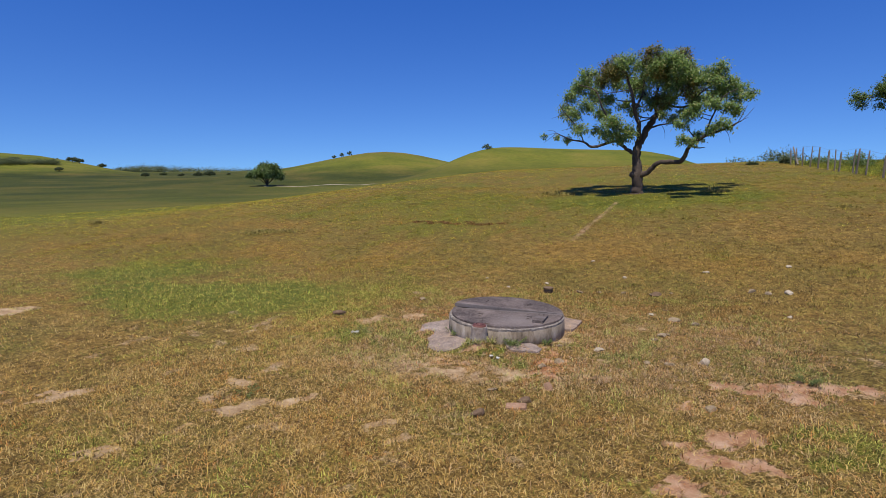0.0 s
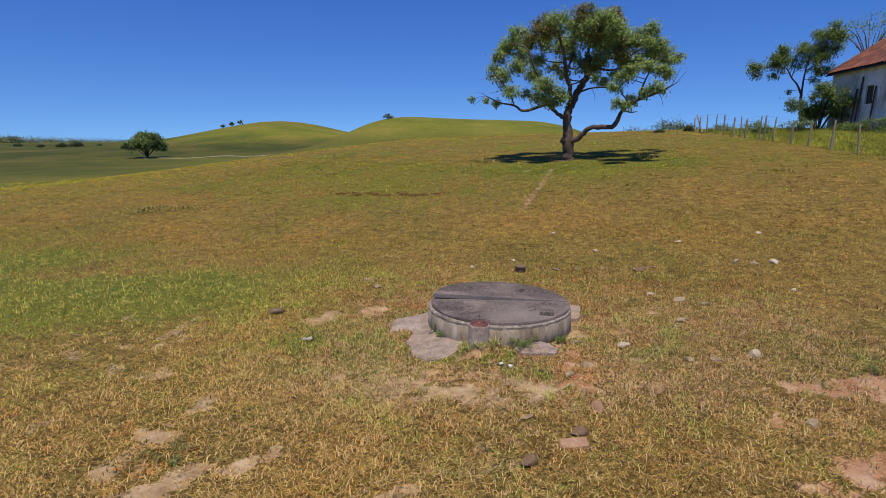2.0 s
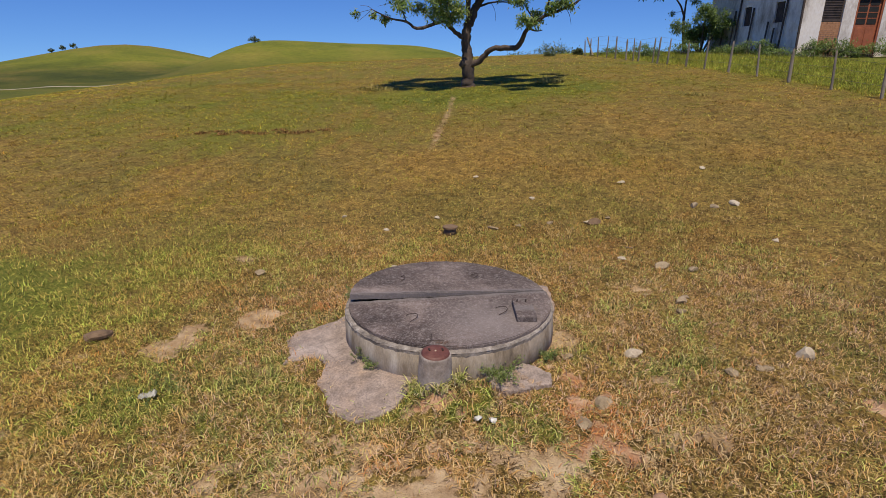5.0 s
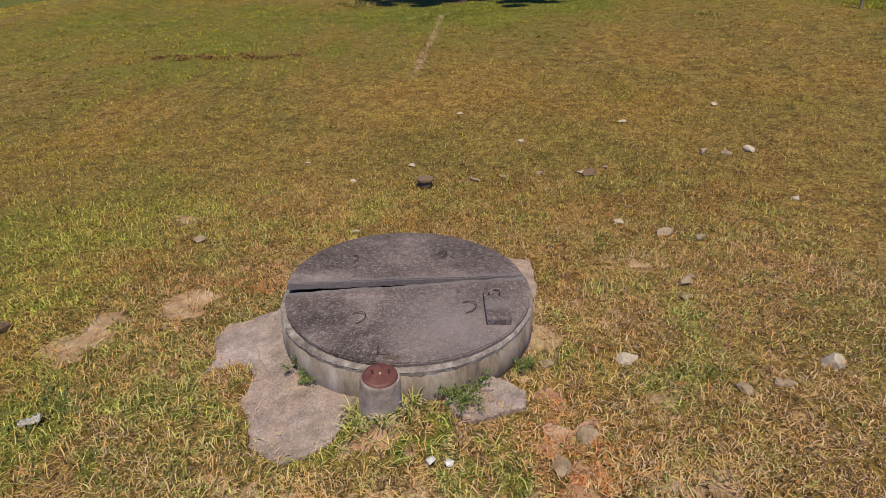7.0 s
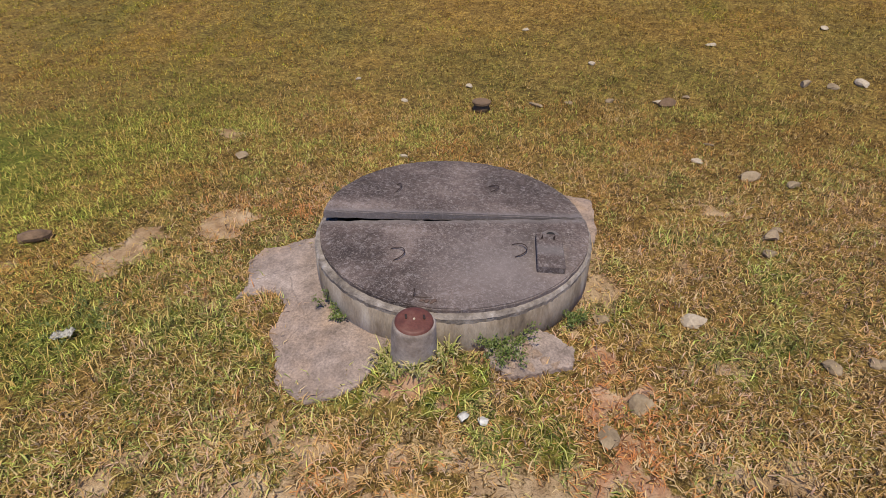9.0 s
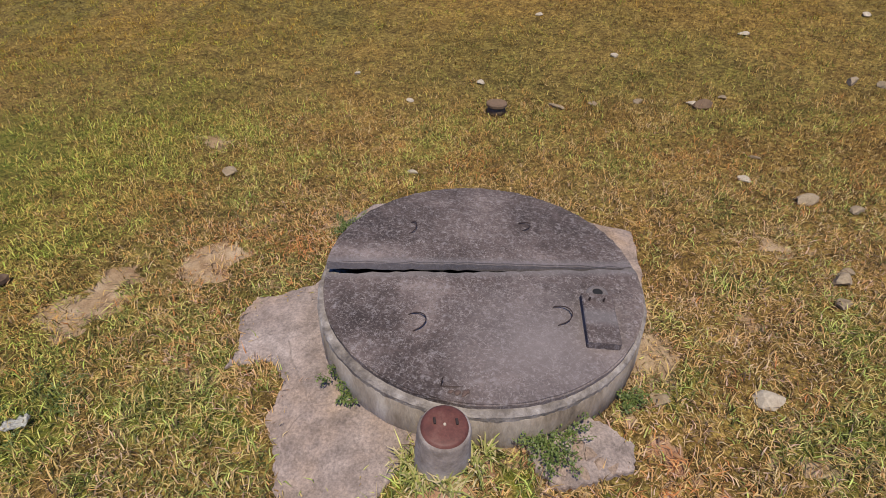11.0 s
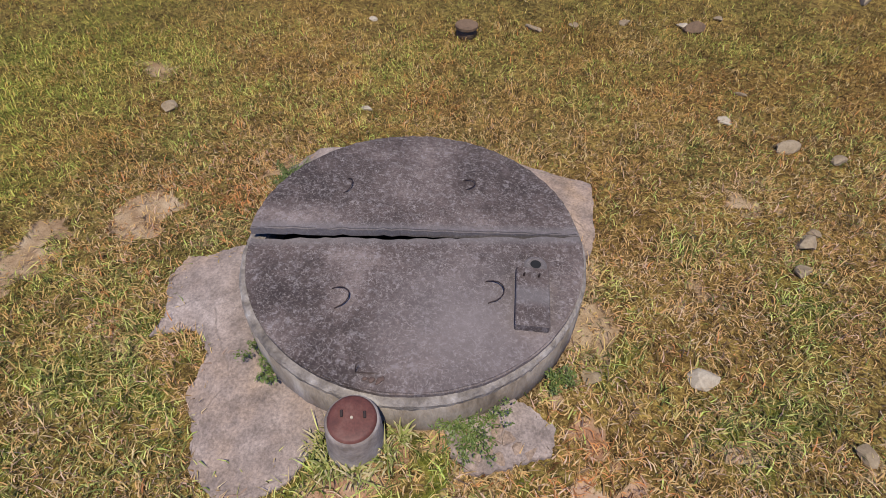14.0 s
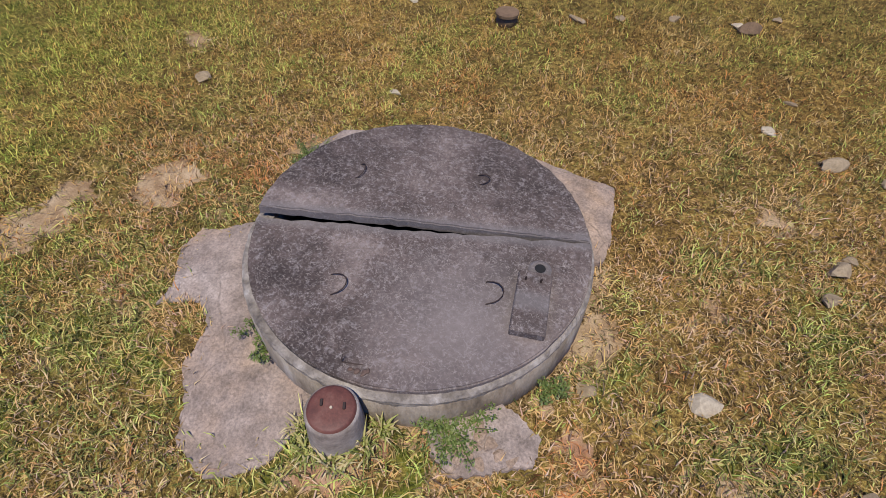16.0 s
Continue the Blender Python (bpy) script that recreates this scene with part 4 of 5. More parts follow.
def build_big_tree():
    rng, rnd = np.random.RandomState(11), random.Random(4)
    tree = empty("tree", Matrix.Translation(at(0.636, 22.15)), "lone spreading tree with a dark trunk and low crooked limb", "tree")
    bm, spine, green, brown = bmesh.new(), [], [], []

    def limb(pts, radii):
        line, rr = spline(pts, 5), lerp_list(radii, 5)
        line = [p + Vector((rnd.uniform(-1, 1), rnd.uniform(-1, 1), rnd.uniform(-1, 1))) * min(0.03, 0.25 * r) for p, r in zip(line, rr)]
        tube(bm, line, rr, 9 if radii[0] > 0.06 else 6, 0.22, len(spine))
        spine.extend(zip(line, rr))

    def clumps(rows, store):
        """Twigs and leaf clumps: x, y, z and radius, from the tree's foot."""
        for k, (cx, cy, cz, rad) in enumerate(rows):
            c = Vector((cx, cy, cz if cz < 4 else 4 + 0.74 * (cz - 4)))
            s, q = min([(p, q) for p, q in spine if p.z < c.z + 0.15] or spine, key=lambda e: (e[0] - c).length)
            midp = (s + c) / 2 + Vector((rnd.uniform(-0.1, 0.1), rnd.uniform(-0.1, 0.1), rnd.uniform(-0.12, 0.05)))
            r0 = min(q * 0.6, 0.03)
            tube(bm, spline([s, midp, c], 3), lerp_list([r0, r0 * 0.7, 0.008], 3), 5, 0.1, k)
            for j in range(5):
                e = c + Vector((rnd.uniform(-1, 1), rnd.uniform(-1, 1), rnd.uniform(-0.8, 0.8))) * rad
                tube(bm, [c + (midp - c) * 0.2 * rnd.random(), (c + e) / 2 + Vector((0, 0, 0.04)), e], [0.009, 0.006, 0.003], 4, 0, k)
            store.append(clump_points(rng, c, rad * 0.95, int(6300 * rad * rad), 0.85, 9 + int(rad * 26), 1.15))

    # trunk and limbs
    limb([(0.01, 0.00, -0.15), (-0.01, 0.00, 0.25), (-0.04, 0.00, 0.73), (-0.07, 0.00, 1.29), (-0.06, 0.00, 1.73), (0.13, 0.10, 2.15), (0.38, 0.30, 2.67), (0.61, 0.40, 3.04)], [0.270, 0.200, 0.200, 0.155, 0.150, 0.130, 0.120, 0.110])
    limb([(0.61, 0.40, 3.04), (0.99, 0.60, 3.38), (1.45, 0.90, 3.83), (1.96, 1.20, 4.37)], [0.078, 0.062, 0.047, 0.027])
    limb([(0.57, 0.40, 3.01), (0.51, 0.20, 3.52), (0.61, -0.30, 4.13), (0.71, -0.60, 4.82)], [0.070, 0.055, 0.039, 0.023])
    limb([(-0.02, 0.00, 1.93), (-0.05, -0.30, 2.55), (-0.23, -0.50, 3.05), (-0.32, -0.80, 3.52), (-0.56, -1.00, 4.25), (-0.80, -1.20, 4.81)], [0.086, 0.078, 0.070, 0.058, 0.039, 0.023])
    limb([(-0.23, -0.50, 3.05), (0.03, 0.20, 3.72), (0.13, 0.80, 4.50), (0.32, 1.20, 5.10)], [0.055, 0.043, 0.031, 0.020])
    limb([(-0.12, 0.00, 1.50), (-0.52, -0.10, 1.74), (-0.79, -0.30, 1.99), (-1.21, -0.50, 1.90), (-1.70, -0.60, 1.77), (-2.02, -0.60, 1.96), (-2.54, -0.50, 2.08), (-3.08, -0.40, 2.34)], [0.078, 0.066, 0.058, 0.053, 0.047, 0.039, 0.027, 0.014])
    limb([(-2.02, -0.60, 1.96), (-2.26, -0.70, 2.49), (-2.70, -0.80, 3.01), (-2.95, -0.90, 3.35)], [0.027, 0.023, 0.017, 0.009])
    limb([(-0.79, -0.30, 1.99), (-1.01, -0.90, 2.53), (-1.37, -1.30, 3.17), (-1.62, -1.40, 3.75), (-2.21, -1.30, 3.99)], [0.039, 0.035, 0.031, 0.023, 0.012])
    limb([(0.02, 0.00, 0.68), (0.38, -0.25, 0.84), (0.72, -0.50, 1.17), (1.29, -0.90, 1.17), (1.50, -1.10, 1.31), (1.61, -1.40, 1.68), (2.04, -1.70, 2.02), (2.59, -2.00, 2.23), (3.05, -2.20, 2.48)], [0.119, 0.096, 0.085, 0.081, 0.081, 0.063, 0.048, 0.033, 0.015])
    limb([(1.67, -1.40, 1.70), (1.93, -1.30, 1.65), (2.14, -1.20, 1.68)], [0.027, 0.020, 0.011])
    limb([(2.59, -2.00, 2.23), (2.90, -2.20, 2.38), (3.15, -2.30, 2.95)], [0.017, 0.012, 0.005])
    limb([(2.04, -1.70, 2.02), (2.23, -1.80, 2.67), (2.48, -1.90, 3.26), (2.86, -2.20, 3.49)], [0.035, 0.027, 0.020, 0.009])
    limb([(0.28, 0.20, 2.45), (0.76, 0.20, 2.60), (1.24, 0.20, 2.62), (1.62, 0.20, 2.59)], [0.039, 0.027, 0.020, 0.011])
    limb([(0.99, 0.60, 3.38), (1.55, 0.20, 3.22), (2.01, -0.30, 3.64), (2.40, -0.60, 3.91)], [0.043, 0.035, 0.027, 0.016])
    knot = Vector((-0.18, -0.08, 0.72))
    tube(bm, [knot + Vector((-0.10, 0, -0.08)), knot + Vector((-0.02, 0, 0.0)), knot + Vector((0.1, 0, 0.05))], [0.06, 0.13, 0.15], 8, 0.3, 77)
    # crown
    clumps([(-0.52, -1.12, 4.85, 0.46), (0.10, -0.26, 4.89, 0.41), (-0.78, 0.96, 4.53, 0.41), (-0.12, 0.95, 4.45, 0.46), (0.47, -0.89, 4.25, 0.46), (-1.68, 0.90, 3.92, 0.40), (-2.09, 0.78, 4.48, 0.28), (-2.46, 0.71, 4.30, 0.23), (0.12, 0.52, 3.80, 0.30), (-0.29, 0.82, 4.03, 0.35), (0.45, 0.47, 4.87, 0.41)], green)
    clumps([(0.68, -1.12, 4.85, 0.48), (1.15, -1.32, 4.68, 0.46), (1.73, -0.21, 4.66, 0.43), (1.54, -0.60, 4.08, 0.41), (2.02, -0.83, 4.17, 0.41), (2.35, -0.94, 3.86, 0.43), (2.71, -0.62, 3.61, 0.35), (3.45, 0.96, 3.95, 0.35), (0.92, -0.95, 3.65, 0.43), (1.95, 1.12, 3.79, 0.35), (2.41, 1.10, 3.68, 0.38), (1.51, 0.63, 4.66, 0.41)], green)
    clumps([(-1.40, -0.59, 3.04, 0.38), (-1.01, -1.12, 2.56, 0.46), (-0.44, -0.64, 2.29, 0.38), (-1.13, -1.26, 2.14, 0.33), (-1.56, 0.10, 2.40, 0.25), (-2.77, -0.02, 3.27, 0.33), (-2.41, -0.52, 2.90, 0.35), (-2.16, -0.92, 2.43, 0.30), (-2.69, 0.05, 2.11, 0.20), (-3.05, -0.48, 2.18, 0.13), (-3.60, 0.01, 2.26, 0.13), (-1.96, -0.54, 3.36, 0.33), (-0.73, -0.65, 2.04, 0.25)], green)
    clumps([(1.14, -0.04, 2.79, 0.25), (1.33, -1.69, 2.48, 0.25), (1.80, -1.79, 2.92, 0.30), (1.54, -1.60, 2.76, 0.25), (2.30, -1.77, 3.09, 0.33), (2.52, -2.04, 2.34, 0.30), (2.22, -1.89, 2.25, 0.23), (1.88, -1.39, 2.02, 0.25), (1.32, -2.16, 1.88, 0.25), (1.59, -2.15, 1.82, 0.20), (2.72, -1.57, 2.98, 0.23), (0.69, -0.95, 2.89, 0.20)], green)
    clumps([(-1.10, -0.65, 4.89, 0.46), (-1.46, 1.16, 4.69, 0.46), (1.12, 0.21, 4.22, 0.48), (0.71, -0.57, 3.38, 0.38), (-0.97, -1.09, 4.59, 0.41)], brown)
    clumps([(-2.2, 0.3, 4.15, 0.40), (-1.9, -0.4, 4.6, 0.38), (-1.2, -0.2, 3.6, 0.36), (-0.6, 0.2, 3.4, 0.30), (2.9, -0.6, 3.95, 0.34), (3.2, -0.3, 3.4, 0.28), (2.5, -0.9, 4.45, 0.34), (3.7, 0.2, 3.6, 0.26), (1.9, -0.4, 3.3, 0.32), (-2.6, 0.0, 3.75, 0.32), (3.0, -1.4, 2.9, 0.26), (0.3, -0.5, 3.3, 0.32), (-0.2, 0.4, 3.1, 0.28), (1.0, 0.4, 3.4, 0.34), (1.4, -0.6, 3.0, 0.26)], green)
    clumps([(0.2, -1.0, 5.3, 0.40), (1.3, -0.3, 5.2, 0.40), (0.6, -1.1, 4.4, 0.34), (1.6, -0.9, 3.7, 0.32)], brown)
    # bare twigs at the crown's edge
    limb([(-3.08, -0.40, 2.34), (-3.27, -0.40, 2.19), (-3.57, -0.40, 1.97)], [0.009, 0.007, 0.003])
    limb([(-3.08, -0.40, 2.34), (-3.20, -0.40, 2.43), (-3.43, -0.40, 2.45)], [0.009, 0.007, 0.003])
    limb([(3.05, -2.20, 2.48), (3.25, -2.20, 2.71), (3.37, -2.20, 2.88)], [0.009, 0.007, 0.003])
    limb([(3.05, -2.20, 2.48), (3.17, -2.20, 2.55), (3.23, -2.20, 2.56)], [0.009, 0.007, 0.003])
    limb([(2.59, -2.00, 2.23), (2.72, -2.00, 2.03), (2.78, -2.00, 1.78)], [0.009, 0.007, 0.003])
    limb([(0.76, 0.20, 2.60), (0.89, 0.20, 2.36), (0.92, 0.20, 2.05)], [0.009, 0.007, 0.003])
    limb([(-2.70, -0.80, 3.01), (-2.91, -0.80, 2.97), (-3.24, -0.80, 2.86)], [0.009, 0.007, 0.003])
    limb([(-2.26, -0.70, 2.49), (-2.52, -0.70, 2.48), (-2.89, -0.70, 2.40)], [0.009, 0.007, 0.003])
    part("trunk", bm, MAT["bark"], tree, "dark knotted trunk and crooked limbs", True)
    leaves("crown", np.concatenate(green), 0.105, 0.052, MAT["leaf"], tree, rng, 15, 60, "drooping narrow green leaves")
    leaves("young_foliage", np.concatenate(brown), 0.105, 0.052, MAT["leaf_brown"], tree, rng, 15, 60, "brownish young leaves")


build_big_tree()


def small_tree(name, label, x, y, h, crown, seed, lean=0.0, fill=1.0, leaf=0.16, mat="leaf_light", bare=0.45, category="tree", group="", trunk=0.1, flatness=0.45):
    """A tree with a forking trunk and a crown of leaf clumps."""
    rng, rnd = np.random.RandomState(seed), random.Random(seed)
    base = empty(name, Matrix.Translation((x, y, float(land(x, y)))), label, category, group)
    bm = bmesh.new()
    fork = Vector((lean * h * 0.3, 0, h * bare))
    tube(bm, spline([(0, 0, -0.2), (lean * h * 0.05, 0.03, h * bare * 0.5), fork], 4), lerp_list([trunk * 1.3, trunk, trunk * 0.8], 4), 8, 0.2, seed)
    pts = []
    n = 13
    for k in range(n):
        a = 2 * math.pi * (k * 0.382 + rnd.random() * 0.1)
        rr = crown * (0.25 + 0.75 * math.sqrt((k + 0.5) / n)) * 0.85
        c = fork + Vector((math.cos(a) * rr + lean * h * 0.3, math.sin(a) * rr, h * (1 - bare) * (0.15 + 0.72 * (1 - (rr / crown) ** 2 * flatness * 2) * rnd.uniform(0.6, 1.1))))
        mid = fork + (c - fork) * 0.5 + Vector((0, 0, rnd.uniform(-0.06, 0.05) * h))
        tube(bm, spline([fork - Vector((0, 0, 0.1 * h * rnd.random())), mid, c], 3), lerp_list([trunk * 0.5, trunk * 0.3, trunk * 0.08], 3), 5, 0.1, k)
        pts.append(clump_points(rng, c, crown * 0.40, int(420 * fill), 0.6, 9))
    part("trunk", bm, MAT["bark"], base, "", True)
    leaves("crown", np.concatenate(pts), leaf, leaf * 0.42, MAT[mat], base, rng, 30, 60)
    return base


def shrub(name, label, x, y, w, h, n, seed, leaf=0.12, mat="leaf_light", category="shrub", group="", squash=1.0):
    """A bush: stems from the ground and leaf clumps over them."""
    rng, rnd = np.random.RandomState(seed), random.Random(seed)
    base = empty(name, Matrix.Translation((x, y, float(land(x, y)))), label, category, group)
    bm, pts = bmesh.new(), []
    k = 11
    for i in range(k):
        a = 2 * math.pi * i * 0.382
        rr = w * 0.5 * math.sqrt((i + 0.3) / k)
        c = Vector((math.cos(a) * rr, math.sin(a) * rr * squash, h * rnd.uniform(0.3, 0.85) * (1 - 0.45 * (2 * rr / w) ** 2)))
        tube(bm, spline([(0.1 * c.x, 0.1 * c.y, -0.05), c * 0.55 + Vector((0, 0, 0.05 * h)), c], 3), lerp_list([0.014 * h + 0.002, 0.01 * h + 0.001, 0.003 * h], 3), 5, 0.1, i)
        pts.append(clump_points(rng, c, w * 0.24, n // k, 0.8 * h / w, 7))
    p = np.concatenate(pts)
    p[:, 2] = np.abs(p[:, 2])
    part("stem", bm, MAT["bark"], base, "", True)
    leaves("foliage", p, leaf, leaf * 0.42, MAT[mat], base, rng, 15, 60)
    return base


# ---- the house ----
def roof_slope(width, length, up, over, seed):
    """Rows of half-round clay tiles from the eave (x = 0) to the ridge."""
    rng = np.random.RandomState(seed)
    pitch_, row = 0.21, 0.38
    ny, nx = int(length / pitch_) * 6, int(width / row) * 3
    ys, xs = np.linspace(0, length, ny + 1), np.linspace(0, width, nx + 1)
    X, Y = np.meshgrid(xs, ys, indexing="ij")
    col = np.floor(Y / pitch_).astype(int)
    ph = (Y / pitch_) % 1
    bulge = 0.055 * np.abs(np.sin(np.pi * ph))
    step = 0.035 * (1 - (X / row) % 1)
    jit = 0.02 * (TABLE[col % 256, (X / row).astype(int) % 256] - 0.5) + 0.05 * (fbm(X, Y, 2.0, seed) - 0.5)
    Z = up * X / width + bulge + step + jit
    X = X + 0.05 * (TABLE[col % 256, 7] - 0.5) * (X < 0.01)
    V = np.c_[X.ravel(), Y.ravel(), Z.ravel()]
    m = ny + 1
    i = (np.arange(nx)[:, None] * m + np.arange(ny)[None, :]).ravel()
    return V, np.c_[i, i + m, i + m + 1, i + 1]


def wall_slab(outline, y0, y1):
    """An upright wall from its outline in x and z."""
    bm = bmesh.new()
    face = bm.faces.new([bm.verts.new((px, y0, pz)) for px, pz in outline])
    grown = bmesh.ops.extrude_face_region(bm, geom=[face])
    for v in grown["geom"]:
        if isinstance(v, bmesh.types.BMVert):
            v.co.y = y1
    return bm


def build_house():
    zb = 2.35
    L, W, H, RZ = 7.1, 6.0, 3.22, 5.12
    base = empty("house", Matrix.Translation((15.5, 26.76, zb)), "old whitewashed house with stained walls and clay tile roof", "house")
    t = 0.22
    front = wall_slab([(0, -0.5), (0.92, -0.5), (0.92, 2.32), (1.85, 2.32), (1.85, -0.5), (2.42, -0.5), (2.42, 2.32), (3.66, 2.32), (3.66, -0.5), (4.15, -0.5), (4.15, 2.32), (5.08, 2.32), (5.08, -0.5), (W, -0.5), (W, H), (W / 2, RZ), (0, H)], 0, t)
    part("wall", front, MAT["plaster"], base, "whitewashed gable wall with dark runs")
    side = bmesh.new()
    ys, zs = (t, 1.19, 1.79, 3.52, 4.11, L), (-0.5, 1.42, 2.28, H)
    for i in range(5):
        for j in range(3):
            if not (i in (1, 3) and j == 1):
                box(0, t, ys[i], ys[i + 1], zs[j], zs[j + 1], 0, side)
    bmesh.ops.remove_doubles(side, verts=side.verts, dist=0.001)
    part("wall", side, MAT["plaster"], base, "shaded whitewashed side wall")
    part("wall", box(W - t, W, t, L, -0.5, H), MAT["plaster"], base)
    back = wall_slab([(t, -0.5), (W - t, -0.5), (W - t, H), (W / 2, RZ), (t, H)], L - t, L)
    part("wall", back, MAT["plaster"], base)
    part("floor_slab", box(t, W - t, t, L - t, -0.4, 0.02), MAT["ring"], base)
    # roof
    up = RZ - H + 0.16
    V, Fq = roof_slope(W / 2 + 0.28, L + 0.6, up + 0.12, 0.3, 5)
    one = V + [-0.28, -0.32, H - 0.06]
    two = V * [-1, 1, 1] + [W + 0.28, -0.32, H - 0.06]
    mesh_of("roof", one, Fq, MAT["tile"], base, True)["label"] = "weathered red clay tile slope"
    mesh_of("roof", two, Fq[:, ::-1], MAT["tile"], base, True)["label"] = "weathered red clay tile slope"
    deck = bmesh.new()
    for s in (0, 1):
        pr = [(-0.26, H - 0.10), (W / 2, RZ + 0.10), (W / 2, RZ + 0.04), (-0.26, H - 0.16)]
        pr = [(W - a, b) for a, b in pr] if s else pr
        A = [deck.verts.new((a, -0.3, b)) for a, b in pr]
        B = [deck.verts.new((a, L + 0.25, b)) for a, b in pr]
        deck.faces.new(A)
        deck.faces.new(B[::-1])
        for k in range(4):
            deck.faces.new((A[k], B[k], B[(k + 1) % 4], A[(k + 1) % 4]))
    part("roof_deck", deck, MAT["dark_wood"], base, "dark wooden roof boards")
    part("ridge_cap", tube(bmesh.new(), [(W / 2, -0.33 + k * 0.4, RZ + 0.22 + 0.012 * (k % 2)) for k in range(20)], [0.11 + 0.012 * (k % 2) for k in range(20)], 8), MAT["tile"], base, "half-round ridge tiles")
    # openings
    for a, b, lab in ((0.92, 1.85, "dark louvred shutter over brick infill"), (4.15, 5.08, "dark louvred shutter over brick infill")):
        win = part("window", box(a, b, 0.09, 0.13, 1.36, 2.32), MAT["dark_wood"], base, lab)
        for k in range(9):
            slat = part("slat", box(a + 0.06, b - 0.06, 0.06, 0.088, 1.42 + k * 0.098, 1.47 + k * 0.098), MAT["dark_wood"], win)
        for q in ((a, a + 0.06, 1.36, 2.32), (b - 0.06, b, 1.36, 2.32), (a + 0.06, b - 0.06, 2.26, 2.32), (a + 0.06, b - 0.06, 1.36, 1.41)):
            part("frame", box(q[0], q[1], 0.05, 0.089, q[2], q[3]), MAT["dark_wood"], win)
        infill = part("infill", box(a, b, 0.075, 0.16, -0.4, 1.355), MAT["apron"], base, "mortar bed of the brick infill")
        for r in range(16):
            for c in range(4):
                bx = a + 0.012 + c * 0.231 - (0.115 if r % 2 else 0)
                x0, x1 = max(bx, a + 0.006), min(bx + 0.216, b - 0.006)
                if r % 2 and c == 3:
                    x1 = b - 0.006
                part("brick", box(x0, x1, 0.058, 0.085, 0.02 + r * 0.083, 0.09 + r * 0.083), MAT["brick"], infill)
    door = part("door", box(2.50, 3.58, 0.10, 0.14, 0.02, 2.24), MAT["door_paint"], base, "worn orange panelled double door")
    for q in ((2.42, 2.50, -0.1, 2.32), (3.58, 3.66, -0.1, 2.32), (2.50, 3.58, 2.24, 2.32)):
        part("door_frame", box(q[0], q[1], 0.02, 0.16, q[2], q[3]), MAT["door_paint"], door)
    for lx in (2.58, 3.08):
        part("pane", box(lx, lx + 0.42, 0.085, 0.099, 1.25, 1.95), MAT["black_fill"], door, "dark glass pane")
        part("pane", box(lx, lx + 0.42, 0.085, 0.099, 2.0, 2.2), MAT["black_fill"], door, "dark glass pane")
        part("panel", box(lx, lx + 0.42, 0.08, 0.099, 0.25, 1.1, 0.01), MAT["door_paint"], door)
        for k in range(1, 3):
            part("glazing_bar", box(lx, lx + 0.42, 0.076, 0.084, 1.25 + k * 0.233 - 0.015, 1.25 + k * 0.233 + 0.015), MAT["door_paint"], door)
    vent = bmesh.new()
    A = [vent.verts.new(p) for p in ((2.55, -0.012, 2.60), (3.49, -0.012, 2.60), (3.02, -0.012, 3.12))]
    B = [vent.verts.new((v.co.x, 0.05, v.co.z)) for v in A]
    vent.faces.new(A)
    for k in range(3):
        vent.faces.new((A[k], A[(k + 1) % 3], B[(k + 1) % 3], B[k]))
    part("vent", vent, MAT["dark_wood"], base, "dark triangular wooden vent over the door")
    for a, b in ((1.19, 1.79), (3.52, 4.11)):
        w = part("window", box(0.09, 0.13, a, b, 1.42, 2.28), MAT["dark_wood"], base, "small dark boarded window")
        for k in range(4):
            part("board", box(0.07, 0.088, a + 0.01 + k * (b - a) / 4, a + (k + 1) * (b - a) / 4 - 0.01, 1.44, 2.26), MAT["dark_wood"], w)
    for y, h, lean in ((4.45, 2.75, 0.2), (4.75, 2.2, 0.1), (3.3, 2.2, 0.05), (2.05, 1.5, 0.1), (5.6, 2.3, 0.1), (1.0, 2.4, 0.05), (1.55, 1.2, 0.05)):
        ob = part("plank", box(-0.035, 0, -0.05, 0.05, -0.3, h, 0.006), MAT["dark_wood"], base, "dark old plank leaning on the wall")
        ob.matrix_basis = pose(-0.03 - 0.10, y, 0, lean * 6, 2.4, 0)
    part("downpipe", tube(bmesh.new(), [(-0.05, -0.05, 0), (-0.05, -0.05, H - 0.3)], [0.05, 0.05], 8), MAT["dark_wood"], base, "dark pipe at the house corner")


build_house()


